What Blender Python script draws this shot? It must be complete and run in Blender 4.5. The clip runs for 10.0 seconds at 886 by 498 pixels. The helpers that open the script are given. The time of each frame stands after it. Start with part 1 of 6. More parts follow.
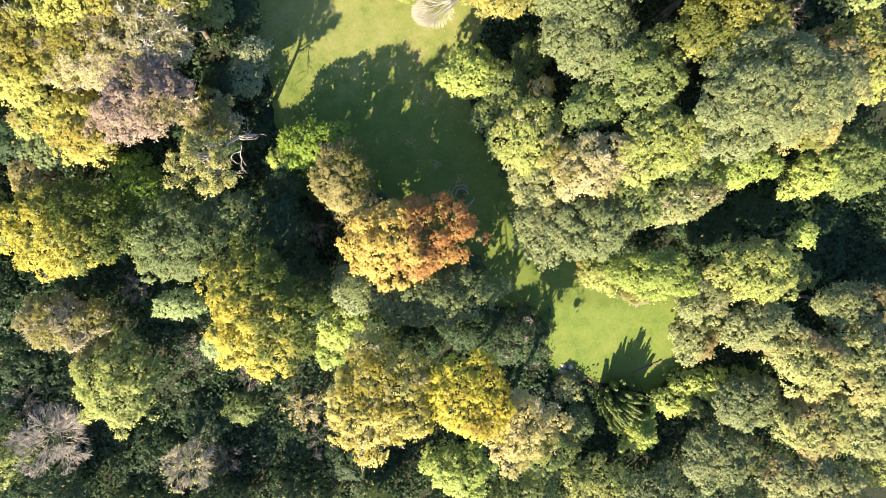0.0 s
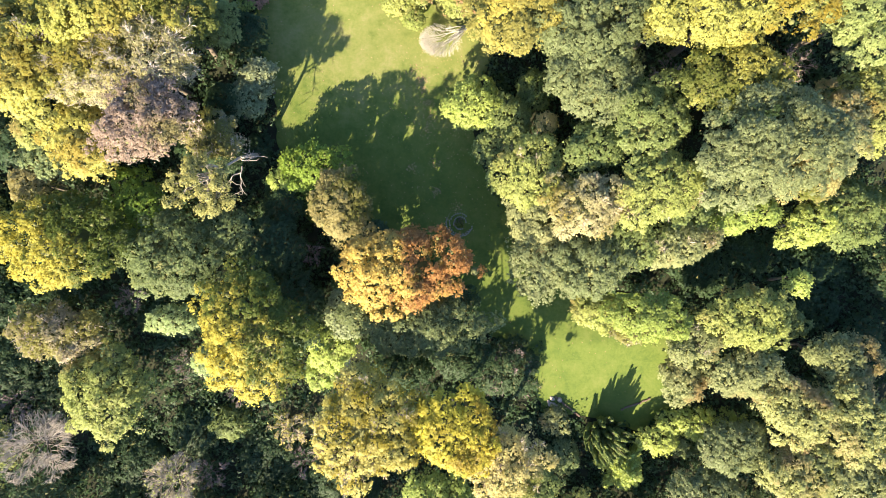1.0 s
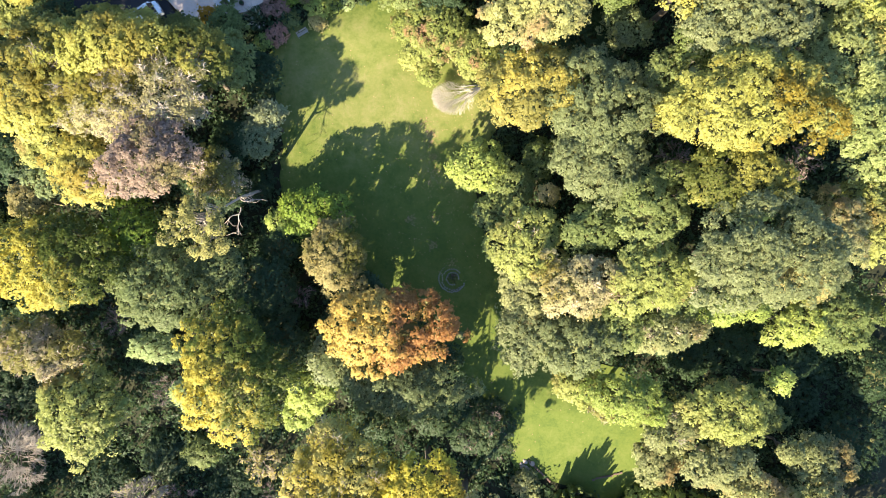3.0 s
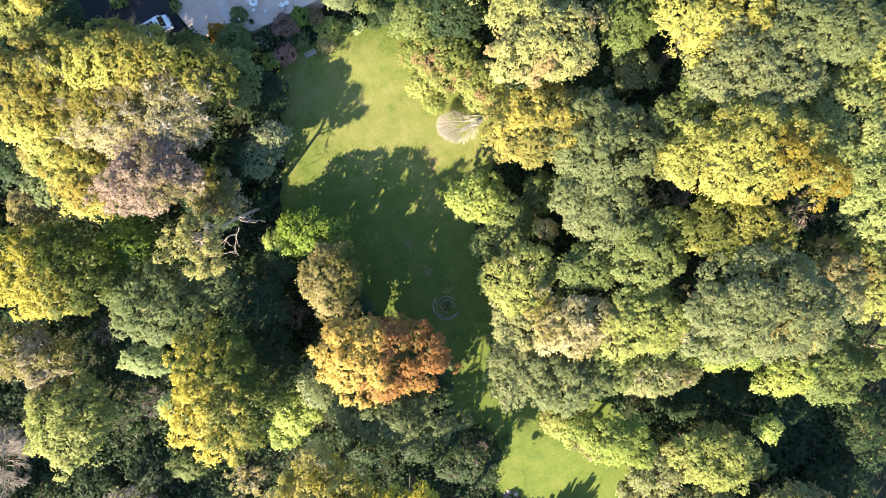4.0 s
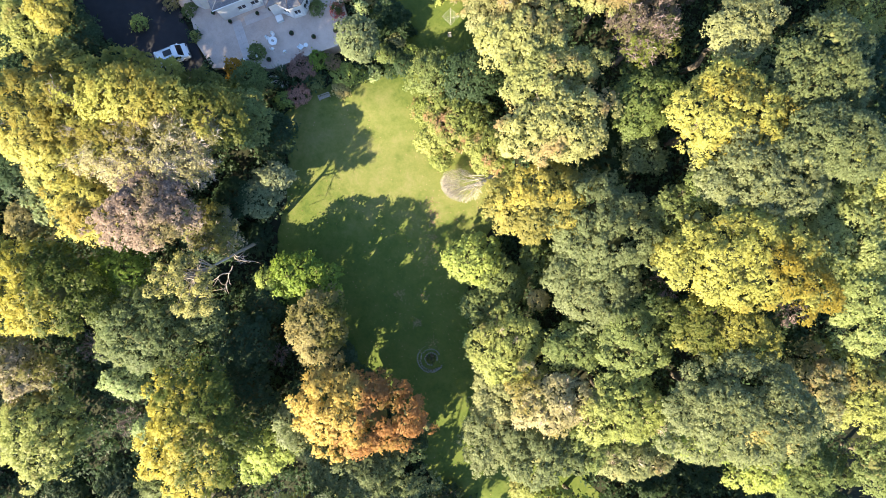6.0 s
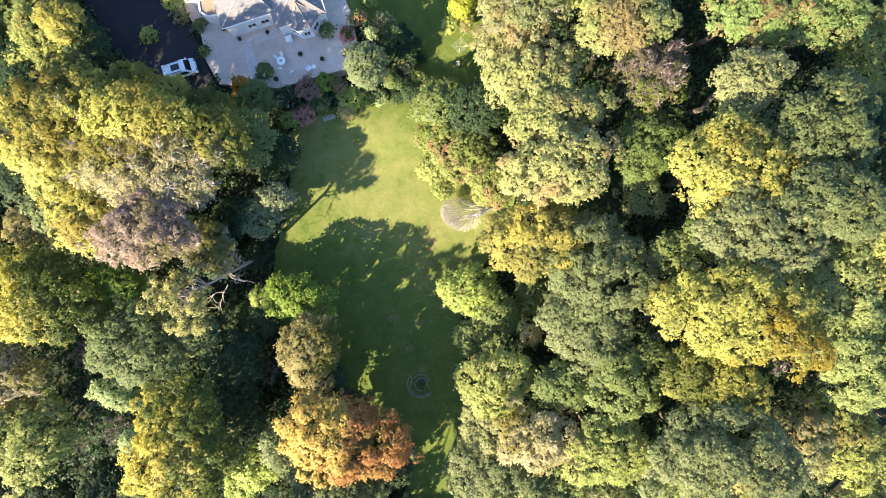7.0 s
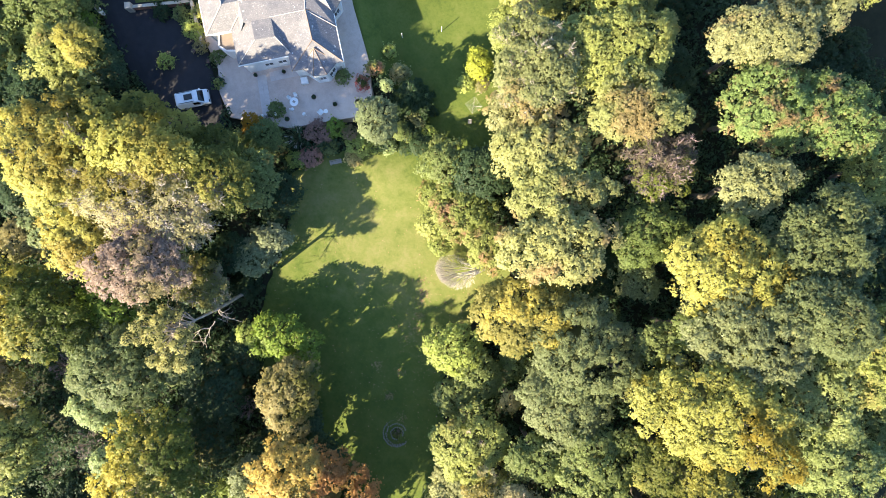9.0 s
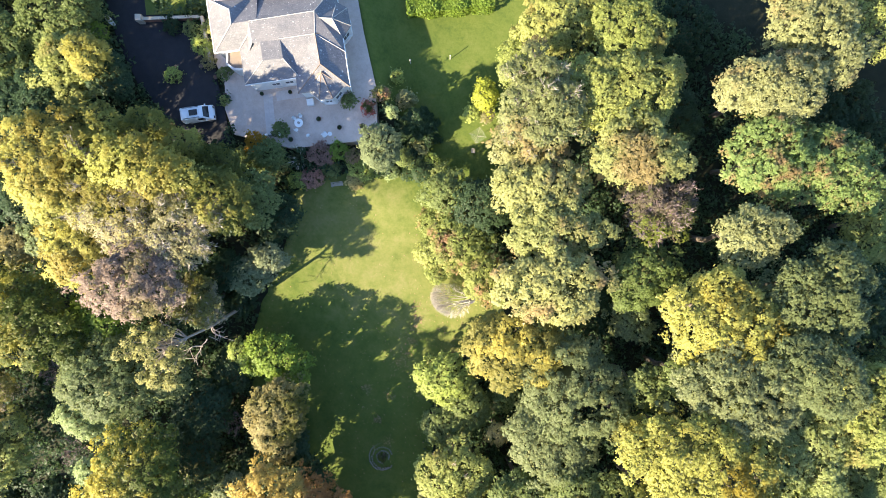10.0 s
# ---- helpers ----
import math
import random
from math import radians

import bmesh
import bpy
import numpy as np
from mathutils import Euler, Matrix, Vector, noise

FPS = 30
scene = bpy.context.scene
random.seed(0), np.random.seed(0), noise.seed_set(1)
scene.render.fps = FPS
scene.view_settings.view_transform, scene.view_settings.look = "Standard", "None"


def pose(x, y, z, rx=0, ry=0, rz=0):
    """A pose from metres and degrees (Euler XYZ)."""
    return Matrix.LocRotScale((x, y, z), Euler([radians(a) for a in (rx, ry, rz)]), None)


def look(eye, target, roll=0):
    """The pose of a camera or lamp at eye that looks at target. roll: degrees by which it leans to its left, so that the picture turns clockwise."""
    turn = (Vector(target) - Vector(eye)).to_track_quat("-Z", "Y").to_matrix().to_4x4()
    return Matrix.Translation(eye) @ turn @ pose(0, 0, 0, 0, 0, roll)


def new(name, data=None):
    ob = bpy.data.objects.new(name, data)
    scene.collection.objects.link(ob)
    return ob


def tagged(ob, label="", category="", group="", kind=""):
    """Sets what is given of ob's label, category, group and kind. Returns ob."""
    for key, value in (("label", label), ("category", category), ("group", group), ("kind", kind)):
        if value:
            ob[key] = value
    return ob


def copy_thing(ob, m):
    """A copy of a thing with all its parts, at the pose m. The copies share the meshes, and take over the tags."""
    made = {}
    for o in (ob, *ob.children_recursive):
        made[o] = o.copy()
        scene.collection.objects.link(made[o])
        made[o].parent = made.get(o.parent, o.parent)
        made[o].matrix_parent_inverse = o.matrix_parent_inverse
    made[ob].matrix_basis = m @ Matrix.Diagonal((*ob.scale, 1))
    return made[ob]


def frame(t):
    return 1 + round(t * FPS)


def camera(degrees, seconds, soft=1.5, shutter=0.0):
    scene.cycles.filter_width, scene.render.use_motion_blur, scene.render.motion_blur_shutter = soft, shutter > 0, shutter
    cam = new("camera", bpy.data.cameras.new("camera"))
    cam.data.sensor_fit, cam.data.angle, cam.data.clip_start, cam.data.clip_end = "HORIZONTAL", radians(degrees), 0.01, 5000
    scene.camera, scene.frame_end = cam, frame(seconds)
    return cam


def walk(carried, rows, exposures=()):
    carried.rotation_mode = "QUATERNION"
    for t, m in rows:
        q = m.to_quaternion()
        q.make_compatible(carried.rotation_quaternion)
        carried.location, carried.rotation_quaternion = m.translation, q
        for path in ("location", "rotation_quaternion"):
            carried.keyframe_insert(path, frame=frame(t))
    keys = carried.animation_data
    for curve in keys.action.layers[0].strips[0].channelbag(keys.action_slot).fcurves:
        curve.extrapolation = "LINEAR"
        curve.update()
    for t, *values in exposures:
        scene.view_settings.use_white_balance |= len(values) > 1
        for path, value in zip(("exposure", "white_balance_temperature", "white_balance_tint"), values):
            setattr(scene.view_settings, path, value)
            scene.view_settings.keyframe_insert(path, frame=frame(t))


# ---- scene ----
cam = camera(80.0, 10.0, 0.9)
# seconds, x, y, height, turn: a camera that looks straight down
ROWS = [
    (0.0, 0.000, 0.000, 71.000, 0.000),
    (0.5, 0.253, 1.898, 71.036, 1.523),
    (1.0, 0.444, 3.795, 71.072, 3.065),
    (1.5, 0.574, 5.690, 71.107, 4.624),
    (2.0, 0.645, 7.582, 71.141, 6.199),
    (2.5, 0.657, 9.470, 71.175, 7.789),
    (3.0, 0.610, 11.352, 71.208, 9.392),
    (3.5, 0.505, 13.228, 71.241, 11.006),
    (4.0, 0.343, 15.096, 71.273, 12.629),
    (4.5, 0.125, 16.956, 71.305, 14.261),
    (5.0, -0.149, 18.804, 71.335, 15.899),
    (5.5, -0.478, 20.642, 71.366, 17.542),
    (6.0, -0.862, 22.467, 71.395, 19.189),
    (6.5, -1.299, 24.278, 71.424, 20.838),
    (7.0, -1.789, 26.074, 71.453, 22.486),
    (7.5, -2.331, 27.853, 71.481, 24.134),
    (8.0, -2.925, 29.616, 71.508, 25.778),
    (8.5, -3.570, 31.359, 71.535, 27.419),
    (9.0, -4.265, 33.083, 71.561, 29.053),
    (9.5, -5.010, 34.786, 71.586, 30.680),
    (10.0, -5.803, 36.466, 71.611, 32.297),
]
walk(cam, [(t, pose(x, y, z, 0, 0, turn)) for t, x, y, z, turn in ROWS])

# ---- world, sun, exposure ----
SHADOW_AZ, SUN_EL = radians(21.0), radians(27.5)
TO_SUN = Vector((-math.sin(SHADOW_AZ) * math.cos(SUN_EL), -math.cos(SHADOW_AZ) * math.cos(SUN_EL), math.sin(SUN_EL)))
world = bpy.data.worlds.new("sky")
scene.world = world
world.use_nodes = True
sky = world.node_tree.nodes.new("ShaderNodeTexSky")
sky.sky_type, sky.sun_disc = "NISHITA", False
sky.sun_elevation, sky.sun_rotation = SUN_EL, math.pi + SHADOW_AZ
background = world.node_tree.nodes["Background"]
background.inputs["Strength"].default_value = 0.088
sky.ozone_density, sky.dust_density = 5.0, 0.8
world.node_tree.links.new(sky.outputs[0], background.inputs["Color"])
sun = new("sun", bpy.data.lights.new("sun", "SUN"))
sun.data.energy, sun.data.angle, sun.data.color = 4.38, radians(0.53), (1.0, 0.85, 0.6)
sun.matrix_world = look(TO_SUN * 200, (0, 0, 0))
scene.view_settings.exposure = 2.52

# ---- lie of the land ----
SLOPE_S = [-60, -30, 5, 28, 36, 43, 50]
SLOPE_Z = [-3.4, -2.8, -2.1, -0.2, -0.1, 2.0, 4.1]


BLUR = np.linspace(-4, 4, 9)


def land(x, y):
    """Height of the ground: a garden that falls from the house to the woods."""
    x, y = np.asarray(x, float), np.asarray(y, float)
    down, side = (-0.6 * x + 0.8 * y)[..., None] + BLUR, (x + 0.25 * (y - 36))[..., None] + BLUR
    down = np.interp(down, SLOPE_S, SLOPE_Z).mean(-1) - np.clip(0.16 * (-8 - y), 0, 3)
    side = np.interp(side, [-30, -23, -18, -10], [4.1, 2.6, 1.2, 0.4]).mean(-1)
    gap = down - side
    low = 0.5 * (down + side - np.sqrt(gap * gap + 0.15)) + 0.05
    off = np.abs((x + 24.1) * 0.727 + (y - 49.4) * 0.687)
    return np.maximum(low, 4.1 - 0.8 * off - 15 * np.clip(47.5 - y, 0, 2))


def inside(x, y, poly):
    hit = np.zeros(np.shape(x), bool)
    for (ax, ay), (bx, by) in zip(poly, poly[1:] + poly[:1]):
        if ay != by:
            hit ^= ((ay > y) != (by > y)) & (x < (bx - ax) * (y - ay) / (by - ay) + ax)
    return hit


LAWN = [(-22, 38), (-16, 42), (-11, 44), (-4, 38), (4, 37), (6.5, 32.5), (4.8, 27.5), (3.2, 23), (4.5, 17), (9, 10), (17, 1), (21, -1), (28, -1), (37, -7),
        (36, -16), (30, -21), (23, -19), (16, -19), (13, -12), (8, -8), (3, -4), (-4, 2), (-12, 3), (-20, 8), (-21.5, 13), (-22.6, 17),
        (-23, 21), (-24.5, 27), (-26.5, 32), (-25, 36)]
GARDEN = [(-29.7, 54.5), (-35.8, 61.3), (-29, 67), (-22, 71), (-13, 73), (-11, 64), (-6.5, 55.5), (-3, 50), (-9, 44), (-14, 46), (-18, 48), (-24.3, 48.9)]
DRIVE = [(-66, 52), (-58, 46), (-54, 44.5), (-51.5, 42.6), (-47.5, 44), (-43.6, 41.6), (-42, 39.5), (-39, 36.6), (-36.2, 33.4), (-37.5, 31.8), (-44, 31.6), (-50, 33.4),
         (-55, 36.5), (-60, 41), (-68, 46)]
PATIO = [(-45, 43.2), (-43.5, 41.4), (-40.5, 39.2), (-38.9, 36.7), (-36.2, 34.6), (-29, 37.0), (-22, 42.6), (-21.5, 45.5), (-24.1, 49.4), (-29.3, 54.6),
         (-36, 62), (-50, 52)]
TERRACE_Z = 4.1


# ---- building blocks ----
def link(name, mesh, material, parent=None, label="", m=None):
    ob = new(name, mesh)
    if material is not None:
        mesh.materials.append(material)
    if parent is not None:
        ob.parent = parent
    if m is not None:
        ob.matrix_basis = m
    if label:
        tagged(ob, label)
    return ob


def part(name, bm, material, parent, label="", m=None):
    mesh = bpy.data.meshes.new(name)
    bm.to_mesh(mesh)
    bm.free()
    return link(name, mesh, material, parent, label, m)


def root(name, x, y, z, turn=0.0, **tags):
    ob = new(name)
    ob.empty_display_size = 0.3
    ob.matrix_basis = pose(x, y, z, 0, 0, turn)
    return tagged(ob, **tags)


def raw_mesh(name, verts, faces, normals=None):
    """A mesh from arrays: verts (n, 3), faces (m, k) of one size k, and normals of its corners where they are not flat."""
    mesh = bpy.data.meshes.new(name)
    n, (m, k) = len(verts), faces.shape
    mesh.vertices.add(n)
    mesh.vertices.foreach_set("co", np.ascontiguousarray(verts, np.float32).ravel())
    mesh.loops.add(m * k)
    mesh.loops.foreach_set("vertex_index", np.ascontiguousarray(faces, np.int32).ravel())
    mesh.polygons.add(m)
    mesh.polygons.foreach_set("loop_start", np.arange(0, m * k, k, dtype=np.int32))
    mesh.update(calc_edges=True)
    if normals is not None:
        mesh.attributes.new("custom_normal", "FLOAT_VECTOR", "POINT").data.foreach_set("vector", np.ascontiguousarray(normals, np.float32).ravel())
    return mesh


def unit(v):
    return v / (np.linalg.norm(v, axis=-1, keepdims=True) + 1e-9)


def leaf_corners(rng, centre, normal, size, aspect=0.8, along=None):
    """Three corners for each of many small pointed leaf sprays."""
    t = rng.normal(size=centre.shape) if along is None else along + 0.35 * rng.normal(size=centre.shape)
    n = unit(normal)
    t = unit(t - n * (t * n).sum(1, keepdims=True))
    b = np.cross(n, t)
    s = size[:, None] * 0.5
    w = s * aspect * rng.uniform(0.8, 1.2, (len(s), 1))
    lift = n * s * rng.uniform(-0.3, 0.3, (len(s), 1))
    return np.stack([centre - t * s - b * w, centre + t * s + lift, centre - t * s + b * w], 1).reshape(-1, 3)


def leaf_mesh(name, rng, centre, normal, size, aspect=0.8, along=None):
    verts = leaf_corners(rng, centre, normal, size, aspect, along)
    return raw_mesh(name, verts, np.arange(len(verts)).reshape(-1, 3))


def stick_mesh(name, p, q, r, e, sides=3):
    """Tapered sticks from p (radius r) to q (radius e)."""
    axis = unit(q - p)
    side = np.cross(axis, np.where(np.abs(axis[:, 2:]) > 0.9, [[1.0, 0, 0]], [[0, 0, 1.0]]))
    side = unit(side)
    other = np.cross(axis, side)
    ring = []
    for end, rad in ((p, r), (q, e)):
        for i in range(sides):
            a = 2 * math.pi * i / sides
            ring.append(end + (side * math.cos(a) + other * math.sin(a)) * rad[:, None])
    verts = np.stack(ring, 1)
    k = np.arange(len(p))[:, None] * 2 * sides
    faces = np.concatenate([k + np.array([[i, (i + 1) % sides, sides + (i + 1) % sides, sides + i]]) for i in range(sides)], 0)
    return raw_mesh(name, verts.reshape(-1, 3), faces)


def sheet(name, poly, height, step, material, thick=0.0, ragged=0.0, **tags):
    """A flat or rolling sheet inside an outline; height is a function of x and y."""
    from mathutils.geometry import delaunay_2d_cdt
    xs, ys = [p[0] for p in poly], [p[1] for p in poly]
    pts = []
    for i, (a, b) in enumerate(zip(poly, poly[1:] + poly[:1])):
        k = max(1, int(math.dist(a, b) / step))
        pts += [(a[0] + (b[0] - a[0]) * j / k, a[1] + (b[1] - a[1]) * j / k) for j in range(k)]
    rim = len(pts)
    rng = np.random.default_rng(7)
    pts = [(x + ragged * rng.normal(), y + ragged * rng.normal()) for x, y in pts]
    gx, gy = np.meshgrid(np.arange(min(xs), max(xs), step), np.arange(min(ys), max(ys), step))
    keep = inside(gx, gy, [tuple(p) for p in pts[:rim]])
    pts += list(zip(gx[keep].tolist(), gy[keep].tolist()))
    out = delaunay_2d_cdt([Vector(p) for p in pts], [], [list(range(rim))], 1, 1e-4)
    bm = bmesh.new()
    vs = [bm.verts.new((v.x, v.y, float(height(v.x, v.y)))) for v in out[0]]
    for f in out[2]:
        bm.faces.new([vs[i] for i in f])
    if thick:
        edge = [e for e in bm.edges if e.is_boundary]
        made = bmesh.ops.extrude_edge_only(bm, edges=edge)
        for v in made["geom"]:
            if isinstance(v, bmesh.types.BMVert):
                v.co.z -= thick
    bmesh.ops.recalc_face_normals(bm, faces=bm.faces)
    ob = part(name, bm, material, None)
    if not thick:
        ob.data.polygons.foreach_set("use_smooth", np.ones(len(ob.data.polygons), bool))
    return tagged(ob, kind="structure", **tags)


def box(bm, lo, hi, bevel=0.0):
    made = bmesh.ops.create_cube(bm, size=1.0)
    c, s = [(a + b) / 2 for a, b in zip(lo, hi)], [b - a for a, b in zip(lo, hi)]
    for v in made["verts"]:
        v.co = Vector((c[0] + v.co.x * s[0], c[1] + v.co.y * s[1], c[2] + v.co.z * s[2]))
    if bevel:
        edges = list({e for v in made["verts"] for e in v.link_edges})
        bmesh.ops.bevel(bm, geom=edges, offset=bevel, segments=2, affect="EDGES", profile=0.6)
    return bm


def boxed(lo, hi, bevel=0.0):
    return box(bmesh.new(), lo, hi, bevel)


def lathe(profile, steps=24):
    bm = bmesh.new()
    rings = [[bm.verts.new((r * math.cos(2 * math.pi * i / steps), r * math.sin(2 * math.pi * i / steps), z)) for i in range(steps)] for r, z in profile]
    for a, b in zip(rings, rings[1:]):
        for i in range(steps):
            bm.faces.new((a[i], a[(i + 1) % steps], b[(i + 1) % steps], b[i]))
    bm.faces.new(rings[-1])
    bm.faces.new(rings[0][::-1])
    return bm


# ---- materials ----
class Nodes:
    """Short hand for node trees."""

    def __init__(self, name):
        self.mat = bpy.data.materials.new(name)
        self.mat.use_nodes = True
        self.tree = self.mat.node_tree
        self.bsdf = self.tree.nodes["Principled BSDF"]
        self.out = self.tree.nodes["Material Output"]

    def add(self, kind, **values):
        node = self.tree.nodes.new("ShaderNode" + kind)
        for key, value in values.items():
            node.inputs[key.replace("_", " ")].default_value = value
        return node

    def join(self, a, b):
        self.tree.links.new(a, b)

    def coords(self, spread=True):
        """Object coordinates, shifted for each object."""
        tc = self.add("TexCoord")
        if not spread:
            return tc.outputs["Object"]
        info, mul, plus = self.add("ObjectInfo"), self.add("VectorMath"), self.add("VectorMath")
        mul.operation, plus.operation = "MULTIPLY", "ADD"
        self.join(info.outputs["Random"], mul.inputs[0])
        mul.inputs[1].default_value = (90.0, 57.0, 31.0)
        self.join(tc.outputs["Object"], plus.inputs[0])
        self.join(mul.outputs[0], plus.inputs[1])
        return plus.outputs[0]

    def noise(self, where, scale, detail=3.0, rough=0.6):
        node = self.add("TexNoise", Scale=scale, Detail=detail, Roughness=rough)
        self.join(where, node.inputs["Vector"])
        return node.outputs["Fac"]

    def ramp(self, fac, stops):
        node = self.add("ValToRGB")
        els = node.color_ramp.elements
        while len(els) < len(stops):
            els.new(0.5)
        for el, (pos, col) in zip(els, stops):
            el.position, el.color = pos, (*col, 1.0)
        self.join(fac, node.inputs[0])
        return node.outputs["Color"]

    def math(self, op, a, b):
        node = self.add("Math")
        node.operation = op
        for sock, value in zip(node.inputs, (a, b)):
            if isinstance(value, (int, float)):
                sock.default_value = value
            else:
                self.join(value, sock)
        return node.outputs[0]

    def mix(self, fac, a, b):
        node = self.tree.nodes.new("ShaderNodeMix")
        node.data_type = "RGBA"
        for sock, value in ((node.inputs[0], fac), (node.inputs[6], a), (node.inputs[7], b)):
            if isinstance(value, (int, float)):
                sock.default_value = value
            elif isinstance(value, tuple):
                sock.default_value = (*value, 1.0)
            else:
                self.join(value, sock)
        return node.outputs[2]

    def bump(self, height, strength, distance):
        node = self.add("Bump", Strength=strength, Distance=distance)
        self.join(height, node.inputs["Height"])
        self.join(node.outputs[0], self.bsdf.inputs["Normal"])


STRENGTH = 1.48


def leaf_material(name, mid, patch=None, patch_at=0.6, patch_scale=0.16, tint=(1.13, 1.22, 1.64), pass_light=0.6, toward=(0.0, 0.0)):
    """Leaves: tone by spray and by bough, with turned patches, or a second colour that toward pulls to one side."""
    mid = tuple(a * b * STRENGTH for a, b in zip(mid, tint))
    dark, light = tuple(c * 0.64 for c in mid), tuple(c * 1.36 for c in mid)
    patch = patch and tuple(c * 1.25 for c in patch)
    n = Nodes(name)
    where = n.coords()
    island = n.add("NewGeometry").outputs["Random Per Island"]
    bough = n.noise(where, 0.95, 2.0)
    tone = n.math("ADD", n.math("MULTIPLY", island, 0.7), n.math("MULTIPLY", n.math("SUBTRACT", bough, 0.2), 0.7))
    colour = n.ramp(tone, [(0.1, dark), (0.5, mid), (0.95, light)])
    if patch:
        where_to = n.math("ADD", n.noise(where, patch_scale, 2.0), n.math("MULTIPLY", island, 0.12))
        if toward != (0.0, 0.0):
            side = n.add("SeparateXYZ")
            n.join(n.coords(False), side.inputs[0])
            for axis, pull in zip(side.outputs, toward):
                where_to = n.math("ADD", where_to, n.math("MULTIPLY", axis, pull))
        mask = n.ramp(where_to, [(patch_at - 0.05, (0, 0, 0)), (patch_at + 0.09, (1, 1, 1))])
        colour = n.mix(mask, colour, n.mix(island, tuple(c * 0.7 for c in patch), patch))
    tree = n.add("MixRGB", Fac=1.0)
    tree.blend_type = "MULTIPLY"
    n.join(colour, tree.inputs["Color1"])
    n.join(n.ramp(n.add("ObjectInfo").outputs["Random"], [(0.0, (0.84, 0.86, 0.8)), (0.5, (1.0, 1.0, 1.0)), (1.0, (1.16, 1.1, 1.14))]), tree.inputs["Color2"])
    colour = tree.outputs["Color"]
    n.join(colour, n.bsdf.inputs["Base Color"])
    n.bsdf.inputs["Roughness"].default_value = 0.5
    n.bsdf.inputs["Specular IOR Level"].default_value = 0.22
    lit, blend = n.add("BsdfTranslucent"), n.add("MixShader")
    n.join(colour, lit.inputs["Color"])
    blend.inputs[0].default_value = pass_light
    n.join(n.bsdf.outputs[0], blend.inputs[1])
    n.join(lit.outputs[0], blend.inputs[2])
    n.join(blend.outputs[0], n.out.inputs["Surface"])
    return n.mat


def plain(name, base, dark=None, rough=0.6, scale=3.0, metal=0.0, bump=0.15, spread=False):
    n = Nodes(name)
    where = n.coords(spread)
    f = n.math("ADD", n.math("MULTIPLY", n.noise(where, scale), 0.6), n.math("MULTIPLY", n.noise(where, scale * 9), 0.4))
    n.join(n.ramp(f, [(0.3, dark or tuple(c * 0.75 for c in base)), (0.7, base)]), n.bsdf.inputs["Base Color"])
    n.bsdf.inputs["Roughness"].default_value, n.bsdf.inputs["Metallic"].default_value = rough, metal
    if bump:
        n.bump(f, bump, 0.02)
    return n.mat


